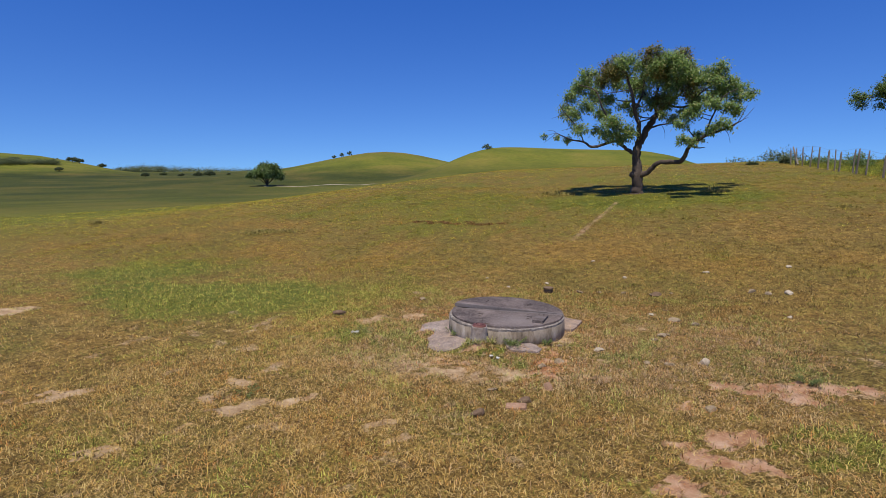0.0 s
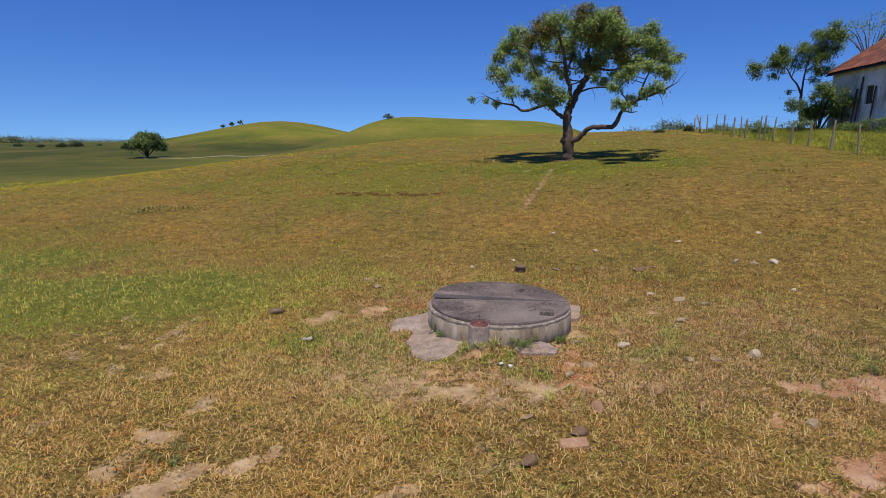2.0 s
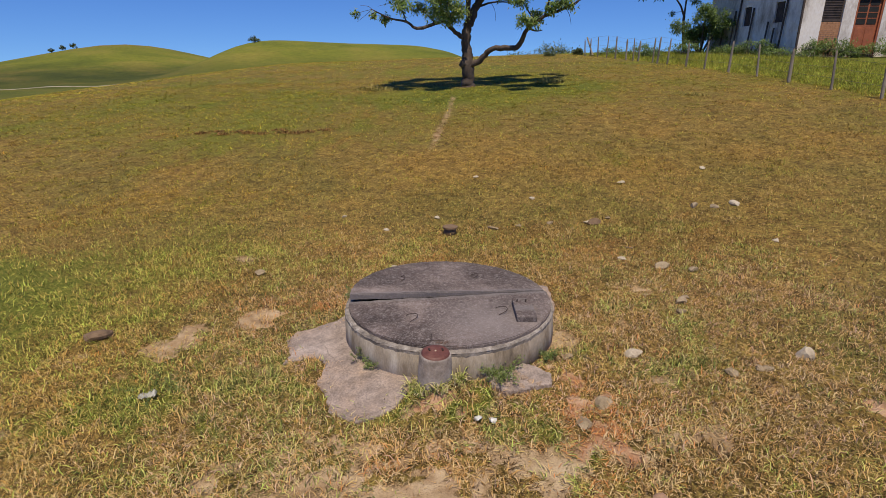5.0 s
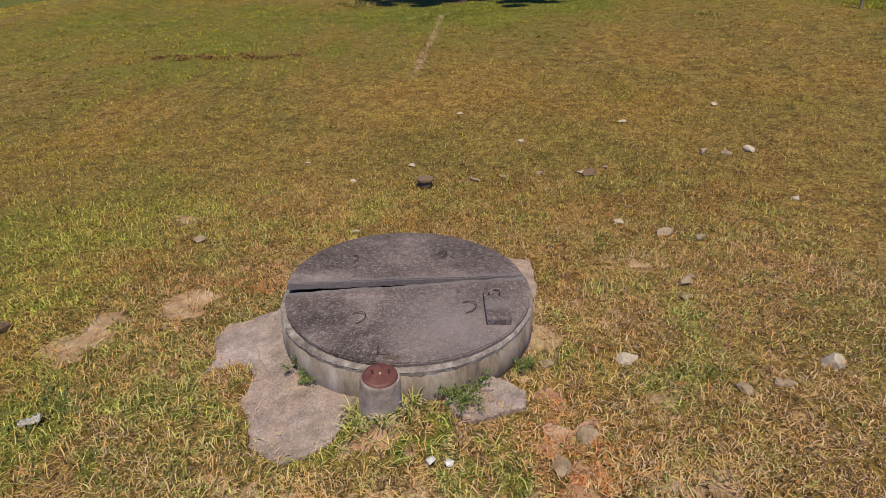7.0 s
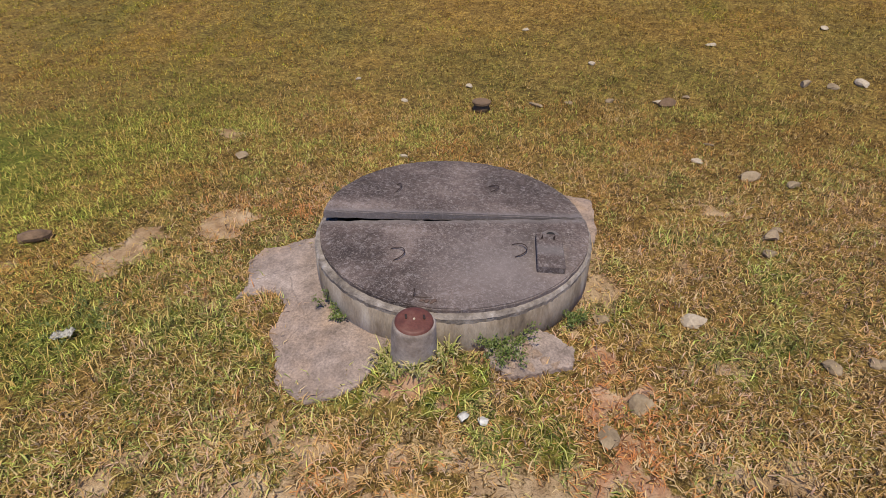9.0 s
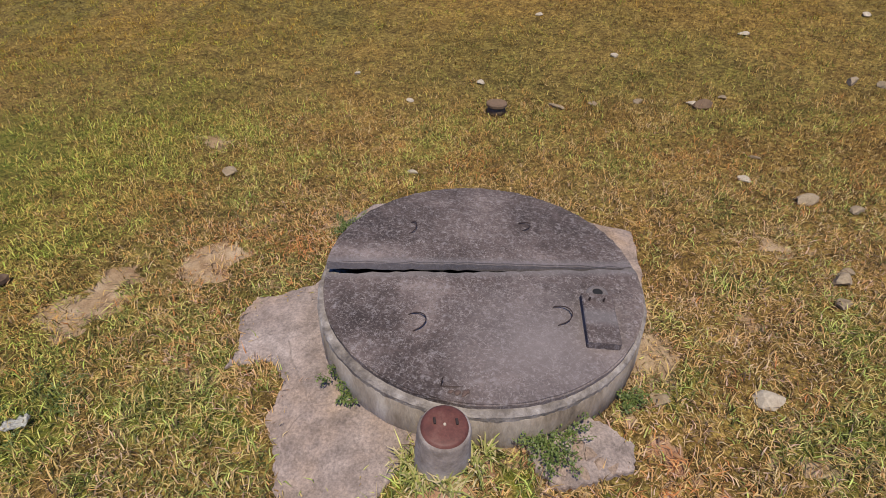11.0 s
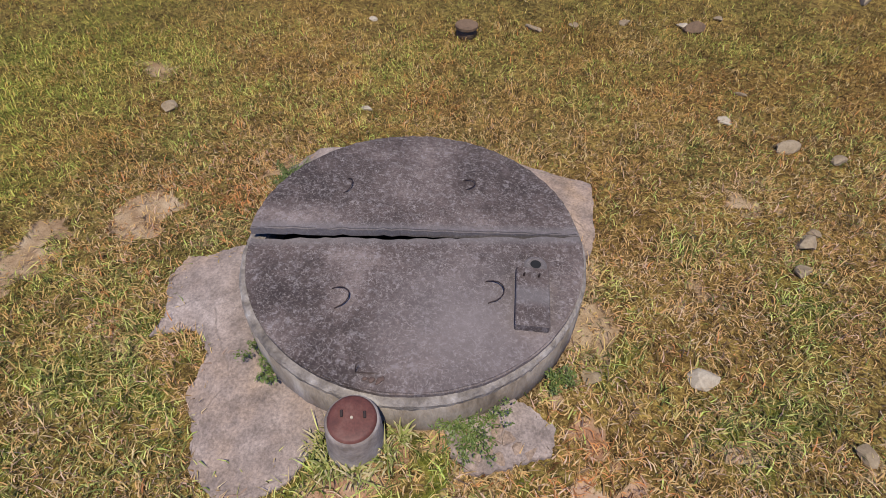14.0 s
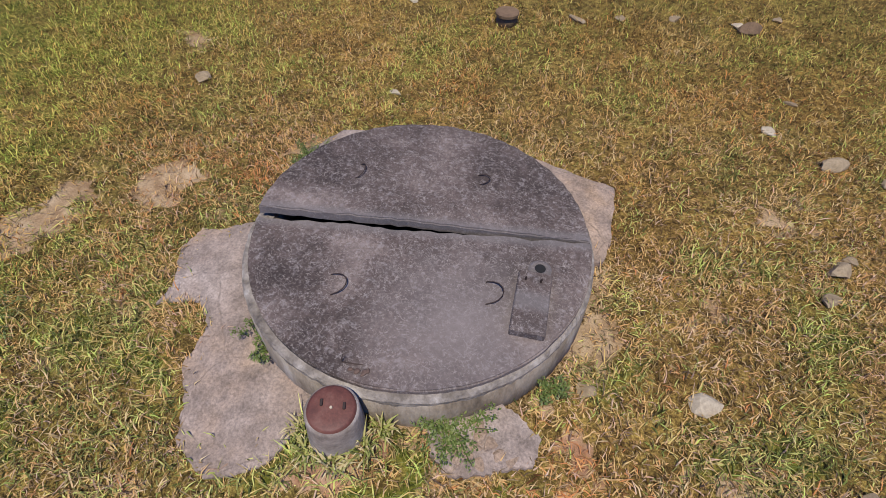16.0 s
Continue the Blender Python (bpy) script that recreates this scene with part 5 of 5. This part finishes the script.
# ---- fence ----
def build_fence():
    rnd = random.Random(8)
    fence = empty("fence", Matrix.Translation(at(9.3, 25)), "wire fence on weathered grey wooden posts", "fence")
    org = fence.matrix_basis.translation
    ys = [13.7, 15.36, 16.84, 18.4, 19.84, 21.42, 22.96, 24.32, 25.82, 26.58, 27.2, 28.56, 29.16, 29.9, 31.2, 32.42, 33.72, 34.96, 35.74]
    tops = []
    for k, y in enumerate(ys):
        h = rnd.uniform(0.9, 1.12)
        p = at(9.3 + rnd.uniform(-0.05, 0.05), y) - org
        lx, ly = rnd.uniform(-0.06, 0.06), rnd.uniform(-0.07, 0.07)
        r = rnd.uniform(0.030, 0.046)
        line = [p + Vector((lx * s, ly * s, h * s - 0.1)) for s in (0, 0.35, 0.7, 0.97, 1.05)]
        part("post", tube(bmesh.new(), line, [r, r * 0.97, r * 0.9, r * 0.85, r * 0.5], 7, 0.25, k), MAT["post"], fence)
        tops.append((p, lx, ly, h))
    brace = at(9.3, 35.74) - org
    part("brace", tube(bmesh.new(), [brace + Vector((0, -1.2, 0)), brace + Vector((0, -0.05, 1.0))], [0.045, 0.04], 6, 0.2), MAT["post"], fence, "slanting brace at the end post")
    for s in (0.3, 0.55, 0.8, 0.97):
        pts = []
        for (p, lx, ly, h), nxt in zip(tops, tops[1:] + [tops[-1]]):
            a = p + Vector((lx * s - 0.05, ly * s, h * s))
            pts.append(a)
            b = nxt[0] + Vector((nxt[1] * s - 0.05, nxt[2] * s, nxt[3] * s))
            if nxt[0] is not p:
                pts.append((a + b) / 2 - Vector((0, 0, 0.015)))
        part("wire", tube(bmesh.new(), pts, [0.003] * len(pts), 4), MAT["wire"], fence)


build_fence()

def build_house_tree():
    """The airy forked tree beside the house."""
    rng, rnd = np.random.RandomState(51), random.Random(51)
    tree = empty("tree", Matrix.Translation(at(14.47, 34.5)), "slender forked tree with an airy green crown by the house", "tree")
    bm, spine, pts = bmesh.new(), [], []

    def limb(line, radii):
        line, rr = spline(line, 4), lerp_list(radii, 4)
        tube(bm, line, rr, 7, 0.2, len(spine))
        spine.extend(zip(line, rr))

    def clumps(rows):
        for k, (cx, cy, cz, rad) in enumerate(rows):
            c = Vector((cx, cy, cz))
            s, q = min(spine, key=lambda e: (e[0] - c).length)
            tube(bm, spline([s, (s + c) / 2 + Vector((0, 0, rnd.uniform(-0.08, 0.04))), c], 3), lerp_list([min(q * 0.6, 0.018), 0.012, 0.005], 3), 5, 0.1, k)
            pts.append(clump_points(rng, c, rad, int(2900 * rad * rad), 0.75, 9, 1.25))

    limb([(0.08, 0.00, 0.15), (-0.04, 0.00, 0.92), (-0.15, 0.00, 1.64), (-0.15, 0.00, 1.90)], [0.100, 0.085, 0.075, 0.070])
    limb([(-0.15, 0.00, 1.87), (-0.49, -0.20, 2.37), (-0.94, -0.40, 2.78), (-1.29, -0.60, 3.19), (-1.66, -0.80, 3.30)], [0.055, 0.048, 0.040, 0.028, 0.012])
    limb([(-0.15, 0.00, 1.87), (-0.04, 0.20, 2.57), (0.06, 0.30, 3.19), (0.26, 0.40, 4.02), (0.61, 0.50, 4.64), (0.93, 0.60, 5.26)], [0.055, 0.048, 0.042, 0.034, 0.024, 0.012])
    limb([(0.06, 0.30, 3.19), (0.50, 0.00, 3.50), (0.96, -0.20, 4.02), (1.40, -0.30, 4.64)], [0.032, 0.026, 0.020, 0.010])
    limb([(-0.94, -0.40, 2.78), (-0.71, -0.20, 3.40), (-0.49, 0.10, 4.07)], [0.028, 0.022, 0.010])
    clumps([(-1.36, -0.28, 3.71, 0.46), (-0.94, 0.90, 3.81, 0.49), (-1.66, -0.55, 3.30, 0.40), (-1.94, -0.16, 3.45, 0.37), (-0.54, -0.54, 4.12, 0.49), (-0.12, 0.24, 3.92, 0.46), (0.23, -0.40, 4.23, 0.52), (0.63, -0.26, 4.54, 0.52), (0.55, 0.44, 5.16, 0.46), (0.92, -0.32, 5.31, 0.49), (1.32, 0.11, 4.90, 0.46), (1.55, 0.73, 4.48, 0.40), (0.23, -0.72, 4.90, 0.43), (0.14, -0.79, 3.59, 0.37), (0.59, -0.49, 3.81, 0.40), (0.99, 0.48, 4.07, 0.40)])
    clumps([(-1.65, 0.21, 2.94, 0.28), (0.48, -0.47, 3.07, 0.34), (0.72, -0.30, 3.30, 0.37), (0.02, -0.58, 3.14, 0.31), (0.43, -0.07, 2.68, 0.28), (0.95, -0.82, 4.74, 0.49), (-0.23, 0.36, 4.43, 0.37), (-0.55, 0.71, 2.16, 0.18), (-2.39, 0.82, 3.55, 0.43), (-2.67, 0.42, 3.35, 0.37), (-2.20, 0.83, 3.14, 0.34), (-2.16, -0.87, 3.81, 0.37), (-1.43, -0.38, 4.23, 0.40), (-1.05, 0.84, 4.33, 0.37), (1.37, 0.50, 4.23, 0.43), (-0.56, -0.16, 3.55, 0.43)])
    part("trunk", bm, MAT["bark"], tree, "thin forked grey trunk", True)
    leaves("crown", np.concatenate(pts), 0.14, 0.055, MAT["leaf_light"], tree, rng, 20, 55)


# ---- planting by the house ----
build_house_tree()
small_tree("tree", "thin half-bare tree behind the house roof", 21.0, 41.0, 8.0, 2.4, 22, 0.05, 0.25, 0.15, "leaf_light", 0.55, trunk=0.1)
shrub("shrub", "dense dark green shrub at the house corner", 14.5, 32.7, 2.3, 3.5, 9500, 31, 0.14, "leaf_light")
shrub("shrub", "leafy light green shrub behind the fence", 13.0, 31.6, 1.2, 0.9, 900, 32, 0.12, "leaf_light")
for i, (x, y, w, h) in enumerate([(15.0, 28.0, 0.9, 0.8), (15.9, 26.2, 0.9, 1.0), (16.9, 26.1, 1.2, 1.0), (17.7, 26.2, 0.8, 0.7), (19.3, 26.0, 1.3, 1.2), (14.9, 29.8, 0.9, 0.7), (11.6, 33.6, 1.4, 0.7), (10.4, 34.8, 1.3, 0.6), (11.0, 31.0, 1.0, 0.5), (20.5, 26.0, 1.2, 1.0)]):
    shrub("weed", "straggly green weeds along the house and fence", x, y, w, h, 1100, 40 + i, 0.10, "leaf_light", "weed", "weeds by the house")
rnd = random.Random(44)
for i in range(6):
    shrub("weed", "rank green weeds grown up against the house wall", 14.95 - 0.35 * rnd.random(), 26.7 + 1.05 * i + 0.3 * rnd.random(), rnd.uniform(0.7, 1.3), rnd.uniform(0.45, 0.95), 560, 700 + i, 0.10, "leaf_light", "weed", "weeds by the house")
for i in range(6):
    shrub("weed", "rank green weeds grown up before the gable", 15.5 + 0.95 * i, 25.95 + 0.3 * rnd.random(), rnd.uniform(0.5, 1.1), rnd.uniform(0.35, 0.9), 400, 720 + i, 0.10, "leaf_light", "weed", "weeds by the house")
for i, (x, y, w, h) in enumerate([(9.46, 37.6, 0.5, 0.44), (7.7, 37.7, 0.5, 0.14), (16.3, 70, 7.0, 2.4)]):
    shrub("shrub", "dark bush on the crest behind the fence", x, y, w, h, 2600 if y < 50 else 4500, 60 + i, 0.11 if y < 50 else 0.3, "far_leaf", "shrub", "bushes on the crest")

# ---- far trees and bushes ----
def polar(az, d):
    return d * math.sin(radians(az)), d * math.cos(radians(az))


x, y = polar(-36.2, 168)
small_tree("tree", "round dense green tree standing in the hollow", x, y, 7.0, 4.4, 71, 0, 2.0, 0.7, "leaf_light", 0.12, trunk=0.3, flatness=0.35)
rnd = random.Random(12)
for i, (az, d, h) in enumerate([(-47, 340, 4.5), (-42.5, 500, 8), (-41.5, 520, 10), (-44, 560, 6), (-45.5, 600, 7), (-39.8, 620, 5), (-37, 700, 6), (-52.5, 520, 8), (-52.0, 525, 7), (-50.3, 560, 7), (-56.5, 480, 7), (-57.8, 470, 8), (-53.5, 420, 5)]):
    x, y = polar(az, d)
    h *= 0.6
    small_tree("tree", "distant dark green field tree", x, y, h, h * 0.75, 80 + i, 0, 0.9, h * 0.13, "far_leaf", 0.18, "tree", "far field trees", h * 0.04)
for i, (az, d, w, h) in enumerate([(-57.0, 470, 24, 4), (-54.5, 480, 20, 3.5), (-46.5, 900, 60, 9), (-48, 1000, 50, 11), (-44, 1100, 80, 9), (-42, 1200, 90, 9), (-39.5, 1200, 90, 8), (-37.5, 1250, 60, 9)]):
    x, y = polar(az, d)
    h *= 0.6
    shrub("thicket", "distant dark thicket across the pasture", x, y, w, h, 3000, 120 + i, h * 0.5, "far_leaf", "thicket", "far thickets")
for i, (az, d, w, h) in enumerate([(-13.5, 212, 3.4, 2.2), (-28.7, 300, 2.2, 2.2), (-27.9, 305, 2.6, 2.4), (-29.5, 300, 2.2, 1.6), (-18.0, 62, 0.9, 0.35)]):
    x, y = polar(az, d)
    shrub("bush", "small dark bush on the hill", x, y, w, h, 1300, 150 + i, 0.35 if d > 100 else 0.12, "far_leaf", "bush", "hill bushes")


def build_road():
    pts = [polar(az, 163 + 3 * math.sin(az)) for az in np.linspace(-36.5, -24.0, 40)]
    bm = bmesh.new()
    prev = None
    for k, (px, py) in enumerate(pts):
        d = Vector((px, py, 0)).normalized()
        w = 0.28 + 0.22 * math.sin(k * 1.7)
        row = [bm.verts.new(at(px + d.x * s * w, py + d.y * s * w, zz)) for s, zz in ((-1, -0.1), (-0.9, 0.08), (0.9, 0.14), (1, -0.1))]
        if prev:
            for a in range(3):
                bm.faces.new((prev[a], row[a], row[a + 1], prev[a + 1]))
        prev = row
    tagged(part("road", bm, MAT["road"], None, "", True), "pale dirt track through the hollow", "road", kind="structure")


build_road()


# ---- stones and small things ----
def stone_mesh(sx, sy, sz, seed):
    bm = bmesh.new()
    bmesh.ops.create_icosphere(bm, subdivisions=2, radius=1.0)
    rnd = random.Random(seed)
    cut = [(Vector((rnd.gauss(0, 1), rnd.gauss(0, 1), rnd.gauss(0, 1))).normalized(), rnd.uniform(0.42, 0.82)) for _ in range(8)]
    for v in bm.verts:
        p = v.co.copy()
        for nrm, lim in cut:
            o = p.dot(nrm) - lim
            if o > 0:
                p -= nrm * o
        p *= 1 + 0.12 * (noise.noise(v.co * 2.3 + Vector((seed, 0, 0))))
        v.co = Vector((p.x * sx, p.y * sy, p.z * sz))
    return bm


def stone(x, y, sx, sy, sz, seed, mat, label, turn=0.0, category="stone", name="stone"):
    if category == "stone":
        sx, sy, sz = 1.2 * sx, 1.2 * sy, 1.35 * sz
    ob = part(name, stone_mesh(sx, sy, sz, seed), MAT[mat])
    ob.matrix_basis = pose(x, y, float(land(x, y)) + sz * 0.32, 0, 0, turn)
    return tagged(ob, label, category, "stones in the grass" if category == "stone" else "")


for i, (x, y, s, k) in enumerate([(-0.168, 6.78, 0.07, 1), (0.53, 7.40, 0.055, 0), (0.60, 6.49, 0.04, 0), (0.55, 8.73, 0.05, 1), (0.77, 9.05, 0.04, 0), (0.15, 10.11, 0.05, 0),
                                 (0.62, 10.05, 0.06, 1), (0.95, 10.16, 0.05, 0), (-0.63, 10.02, 0.07, 0), (-0.28, 10.08, 0.05, 0), (2.26, 10.39, 0.09, 0), (2.83, 10.35, 0.09, 1), (2.5, 10.3, 0.07, 0), (-1.89, 8.85, 0.04, 1)]):
    stone(x, y, s, s * 0.7, s * 0.35, 200 + i, ("stone", "white_stone")[k], "flat pale stone half sunk in the grass", 40 * i)
for i, (x, y, s, k) in enumerate([(0.70, 7.67, 0.04, 0), (1.13, 8.31, 0.06, 0), (-0.66, 6.77, 0.05, 0), (-0.61, 6.22, 0.07, 0), (-0.78, 6.05, 0.06, 0), (0.38, 6.46, 0.05, 0), (0.64, 6.47, 0.05, 0), (0.16, 11.18, 0.05, 1), (-1.3, 10.6, 0.05, 1), (-2.0, 10.2, 0.04, 1),
                                 (-1.17, 5.20, 0.05, 0), (0.9, 5.3, 0.06, 0), (2.5, 9.0, 0.05, 1), (1.7, 11.6, 0.06, 1), (3.2, 11.9, 0.06, 1), (-3.3, 8.84, 0.07, 0), (-2.6, 10.9, 0.04, 1), (-0.5, 12.4, 0.05, 1)]):
    stone(x, y, s, s * 0.75, s * 0.4, 240 + i, ("stone", "white_stone")[k], "small weathered stone lying in dry grass", 55 * i)
stone(0.85, 8.43, 0.085, 0.05, 0.035, 301, "stone", "rounded brown stone in the grass", 20)
stone(0.70, 9.97, 0.085, 0.06, 0.05, 302, "dark_stone", "dark brown stone standing in the grass", 10)
stone(-0.80, 5.02, 0.075, 0.045, 0.035, 303, "dark_stone", "dark flat stone beside a brick", 15)
stone(-1.18, 4.62, 0.07, 0.05, 0.04, 304, "dark_stone", "small dark stone in dry grass", 70)
stone(-4.27, 7.56, 0.11, 0.07, 0.04, 305, "dark_stone", "dark stone in the grass", 5)
stone(1.01, 6.60, 0.062, 0.055, 0.045, 306, "white_stone", "lumpy white quartz stone on dry grass", 0)
stone(0.62, 7.60, 0.065, 0.05, 0.03, 307, "stone", "pale stone slab in bare soil", 30)
stone(-0.62, 5.4, 0.05, 0.045, 0.04, 308, "old_brick", "rounded orange brick lump on the grass", 0)


def build_brick():
    bm = box(-0.10, 0.10, -0.05, 0.05, -0.02, 0.045, 0.012)
    ob = part("brick", bm, MAT["old_brick"])
    ob.matrix_basis = pose(-0.86, 4.86, float(land(-0.86, 4.86)) - 0.012, 3, -4, 8)
    tagged(ob, "worn orange clay brick lying in dry grass", "brick")


def build_marker():
    """The short capped stub behind the cover."""
    x, y = -1.19, 9.92
    base = empty("marker_stub", Matrix.Translation(at(x, y)), "short dark round stub with a flat cap in the grass", "marker")
    part("shaft", tube(bmesh.new(), [(0, 0, -0.03), (0, 0, 0.04), (0, 0, 0.066)], [0.082, 0.080, 0.078], 16, 0.08, 1), MAT["dark_stone"], base, "", True)
    part("cap", tube(bmesh.new(), [(0, 0, 0.068), (0, 0, 0.075), (0, 0, 0.095), (0, 0, 0.100)], [0.086, 0.095, 0.095, 0.086], 20, 0.03, 2), MAT["dark_stone"], base, "brown flat cap")


def build_litter():
    for x, y, s, turn in ((-3.5, 6.62, 0.055, 20),):
        bm = bmesh.new()
        n = 12
        rows_ = [[bm.verts.new(((i / n - 0.5) * 2 * s, (j / n - 0.5) * 1.1 * s, 0.02 + 0.035 * noise.noise(Vector((i * 0.45, j * 0.5, 3))))) for j in range(n + 1)] for i in range(n + 1)]
        for i in range(n):
            for j in range(n):
                bm.faces.new((rows_[i][j], rows_[i + 1][j], rows_[i + 1][j + 1], rows_[i][j + 1]))
        bmesh.ops.solidify(bm, geom=bm.faces[:], thickness=0.002)
        ob = part("plastic_scrap", bm, MAT["plastic"], None, "", True)
        ob.matrix_basis = pose(x, y, float(land(x, y)) + 0.02, 0, 0, turn)
        tagged(ob, "crumpled pale plastic scrap in green grass", "litter")
    for x, y, s, turn in ((-1.40, 6.13, 0.04, 70), (-1.31, 6.11, 0.035, 10)):
        ob = part("paper_scrap", stone_mesh(s, s * 0.7, s * 0.5, int(turn)), MAT["plastic"])
        ob.matrix_basis = pose(x, y, float(land(x, y)) + 0.022, 10, 15, turn)
        tagged(ob, "small crumpled white scrap on the grass", "litter")


build_brick()
build_marker()
build_litter()


def weed_clump(name, label, x, y, r, h, n, seed, z=0.0, blade=False, pal=None, wide=0.0055):
    """A low plant: thin stems with small leaves, or a tuft of blades."""
    rng = np.random.RandomState(seed)
    base = empty(name, Matrix.Translation((x, y, float(land(x, y)) + z)), label, "weed" if not blade else "grass tuft")
    if blade:
        an, ln = rng.rand(n) * 2 * np.pi, h * (0.6 + 0.7 * rng.rand(n))
        x0 = rng.randn(n, 2) * r * 0.25
        ln = ln * (0.35 + 0.65 * np.exp(-(np.hypot(x0[:, 0], x0[:, 1]) / (0.32 * r)) ** 2))
        lift = np.radians(30 + 50 * rng.rand(n))
        d = np.c_[np.cos(an), np.sin(an)]
        w = wide * (0.7 + 0.6 * rng.rand(n))
        s = np.c_[-d[:, 1], d[:, 0]] * w[:, None]
        m = np.c_[x0 + d * (ln * 0.5 * np.cos(lift))[:, None], ln * 0.5 * np.sin(lift)]
        tip = np.c_[x0 + d * (ln * 0.95 * np.cos(lift))[:, None], np.maximum(ln * 0.55 * np.sin(lift) - 0.01, 0.01)]
        q = np.c_[s, 0 * w]
        V = np.stack([np.c_[x0, 0 * w] - q, np.c_[x0, 0 * w] + q, m - q, m + q, tip], 1).reshape(-1, 3)
        b = np.arange(n)[:, None] * 5
        Fc = np.stack([b + [0, 1, 3], b + [0, 3, 2], b + [2, 3, 4]], 1).reshape(-1, 3)
        ob = mesh_of("foliage", V, Fc, MAT["grass"], base)
        pal = np.array(pal or [(0.60, 0.48, 0.20), (0.42, 0.38, 0.11), GREEN, (0.26, 0.31, 0.06)])
        tint_points(ob, "tint", np.repeat(pal[rng.randint(0, 4, n)], 5, 0))
        return base
    bm, pts = bmesh.new(), []
    for k in range(max(6, n // 40)):
        a, rr = rng.rand() * 2 * math.pi, r * math.sqrt(rng.rand())
        tip = Vector((math.cos(a) * rr, math.sin(a) * rr, h * (0.4 + 0.6 * rng.rand())))
        tube(bm, [Vector((tip.x * 0.3, tip.y * 0.3, -0.01)), tip * 0.6, tip], [0.002, 0.0018, 0.001], 4)
        m = n // max(6, n // 40)
        s = rng.rand(m, 1)
        pts.append(np.array([[tip.x, tip.y, tip.z]]) * (0.3 + 0.7 * s) + rng.randn(m, 3) * 0.010)
    p = np.concatenate(pts)
    p[:, 2] = np.maximum(p[:, 2], 0.006)
    part("stem", bm, MAT["weed"], base)
    leaves("foliage", p, 0.016, 0.007, MAT["weed"], base, rng, 0, 60)
    return base


weed_clump("weed", "low dark green weed at the foot of the ring", -1.20, 6.52, 0.19, 0.12, 1500, 1)
weed_clump("weed", "bright green weed at the foot of the ring", -0.82, 6.74, 0.09, 0.09, 420, 2)
weed_clump("weed", "bright green weed behind the ring", -2.25, 8.06, 0.14, 0.09, 700, 3)
weed_clump("weed", "creeping green weed along the ring wall", -2.13, 6.83, 0.09, 0.13, 300, 4)
weed_clump("weed", "creeping green weed along the ring wall", -2.06, 6.72, 0.07, 0.10, 200, 5)
weed_clump("weed", "dark green weed on bare clay", 1.95, 6.28, 0.2, 0.09, 500, 6)
weed_clump("weed", "green weed among dry grass", -3.5, 6.72, 0.25, 0.05, 500, 7)
weed_clump("weed", "green weed among pale soil", -3.62, 4.45, 0.2, 0.05, 450, 8)
rnd = random.Random(33)
for i in range(13):
    x, y = -1.07 + rnd.gauss(0, 0.10), 6.46 + rnd.gauss(0, 0.06)
    s = rnd.uniform(0.018, 0.05)
    ob = stone(x, y, s, s * 0.8, s * 0.45, 500 + i, "apron", "crumbled lump of old concrete on the broken apron", 30 * i, "rubble", "rubble")
    ob.location.z += 0.010
for i, (x, y) in enumerate([(-1.52, 6.36), (-1.72, 6.33), (-1.62, 6.29), (-1.78, 6.42), (-1.47, 6.45)]):
    weed_clump("grass_tuft", "coarse grass tuft round the pipe stub", x, y, 0.09, 0.15, 60, 20 + i, 0, True, [(0.58, 0.48, 0.26), (0.44, 0.40, 0.15), (0.24, 0.27, 0.07), (0.34, 0.36, 0.11)], 0.0032)
for i, (x, y, w, h, n) in enumerate([(-11.3, 15.2, 1.1, 0.28, 420), (-10.5, 15.4, 0.9, 0.22, 260), (-20.5, 16.6, 0.8, 0.35, 260), (3.3, 21.9, 0.8, 0.5, 200), (-2.4, 22.3, 1.2, 0.40, 320), (-7.9, 20.35, 0.6, 0.15, 260), (6.0, 17.5, 0.8, 0.2, 160)]):
    weed_clump("tussock", "low dry brown and olive tussock on the slope", x, y, w * 1.3, h * 0.9, n, 400 + i, 0, True, [(0.38, 0.30, 0.09), (0.27, 0.25, 0.065), (0.44, 0.34, 0.11), (0.20, 0.165, 0.05)], 0.009)

rnd = random.Random(71)
for i in range(11):
    x, y = -6.4 + 0.29 * i + rnd.uniform(-0.08, 0.08), 16.78 - 0.02 * i + rnd.uniform(-0.22, 0.16)
    weed_clump("tussock", "dead rust-brown tussock in a row along a low scarp", x, y, rnd.uniform(0.35, 0.6), rnd.uniform(0.09, 0.15), 105, 430 + i, 0, True, [(0.34, 0.18, 0.06), (0.20, 0.115, 0.042), (0.42, 0.25, 0.085), (0.14, 0.08, 0.03)], 0.010)


def build_dead_leaf():
    for k, (x, y, turn, size) in enumerate(((-1.605, 6.600, 15, 0.016), (-1.580, 6.592, -20, 0.022), (-1.552, 6.588, 40, 0.020), (-1.537, 6.598, 80, 0.013))):
        ob = part("dead_leaf", stone_mesh(size, size * 0.65, 0.006, 610 + k), MAT["brown_leaf"], None, "", True)
        ob.matrix_basis = pose(x, y, 0.2785, 6, -5, turn)
        tagged(ob, "curled dry brown leaf lying on the lid", "leaf", "dry leaves on the lid")


build_dead_leaf()
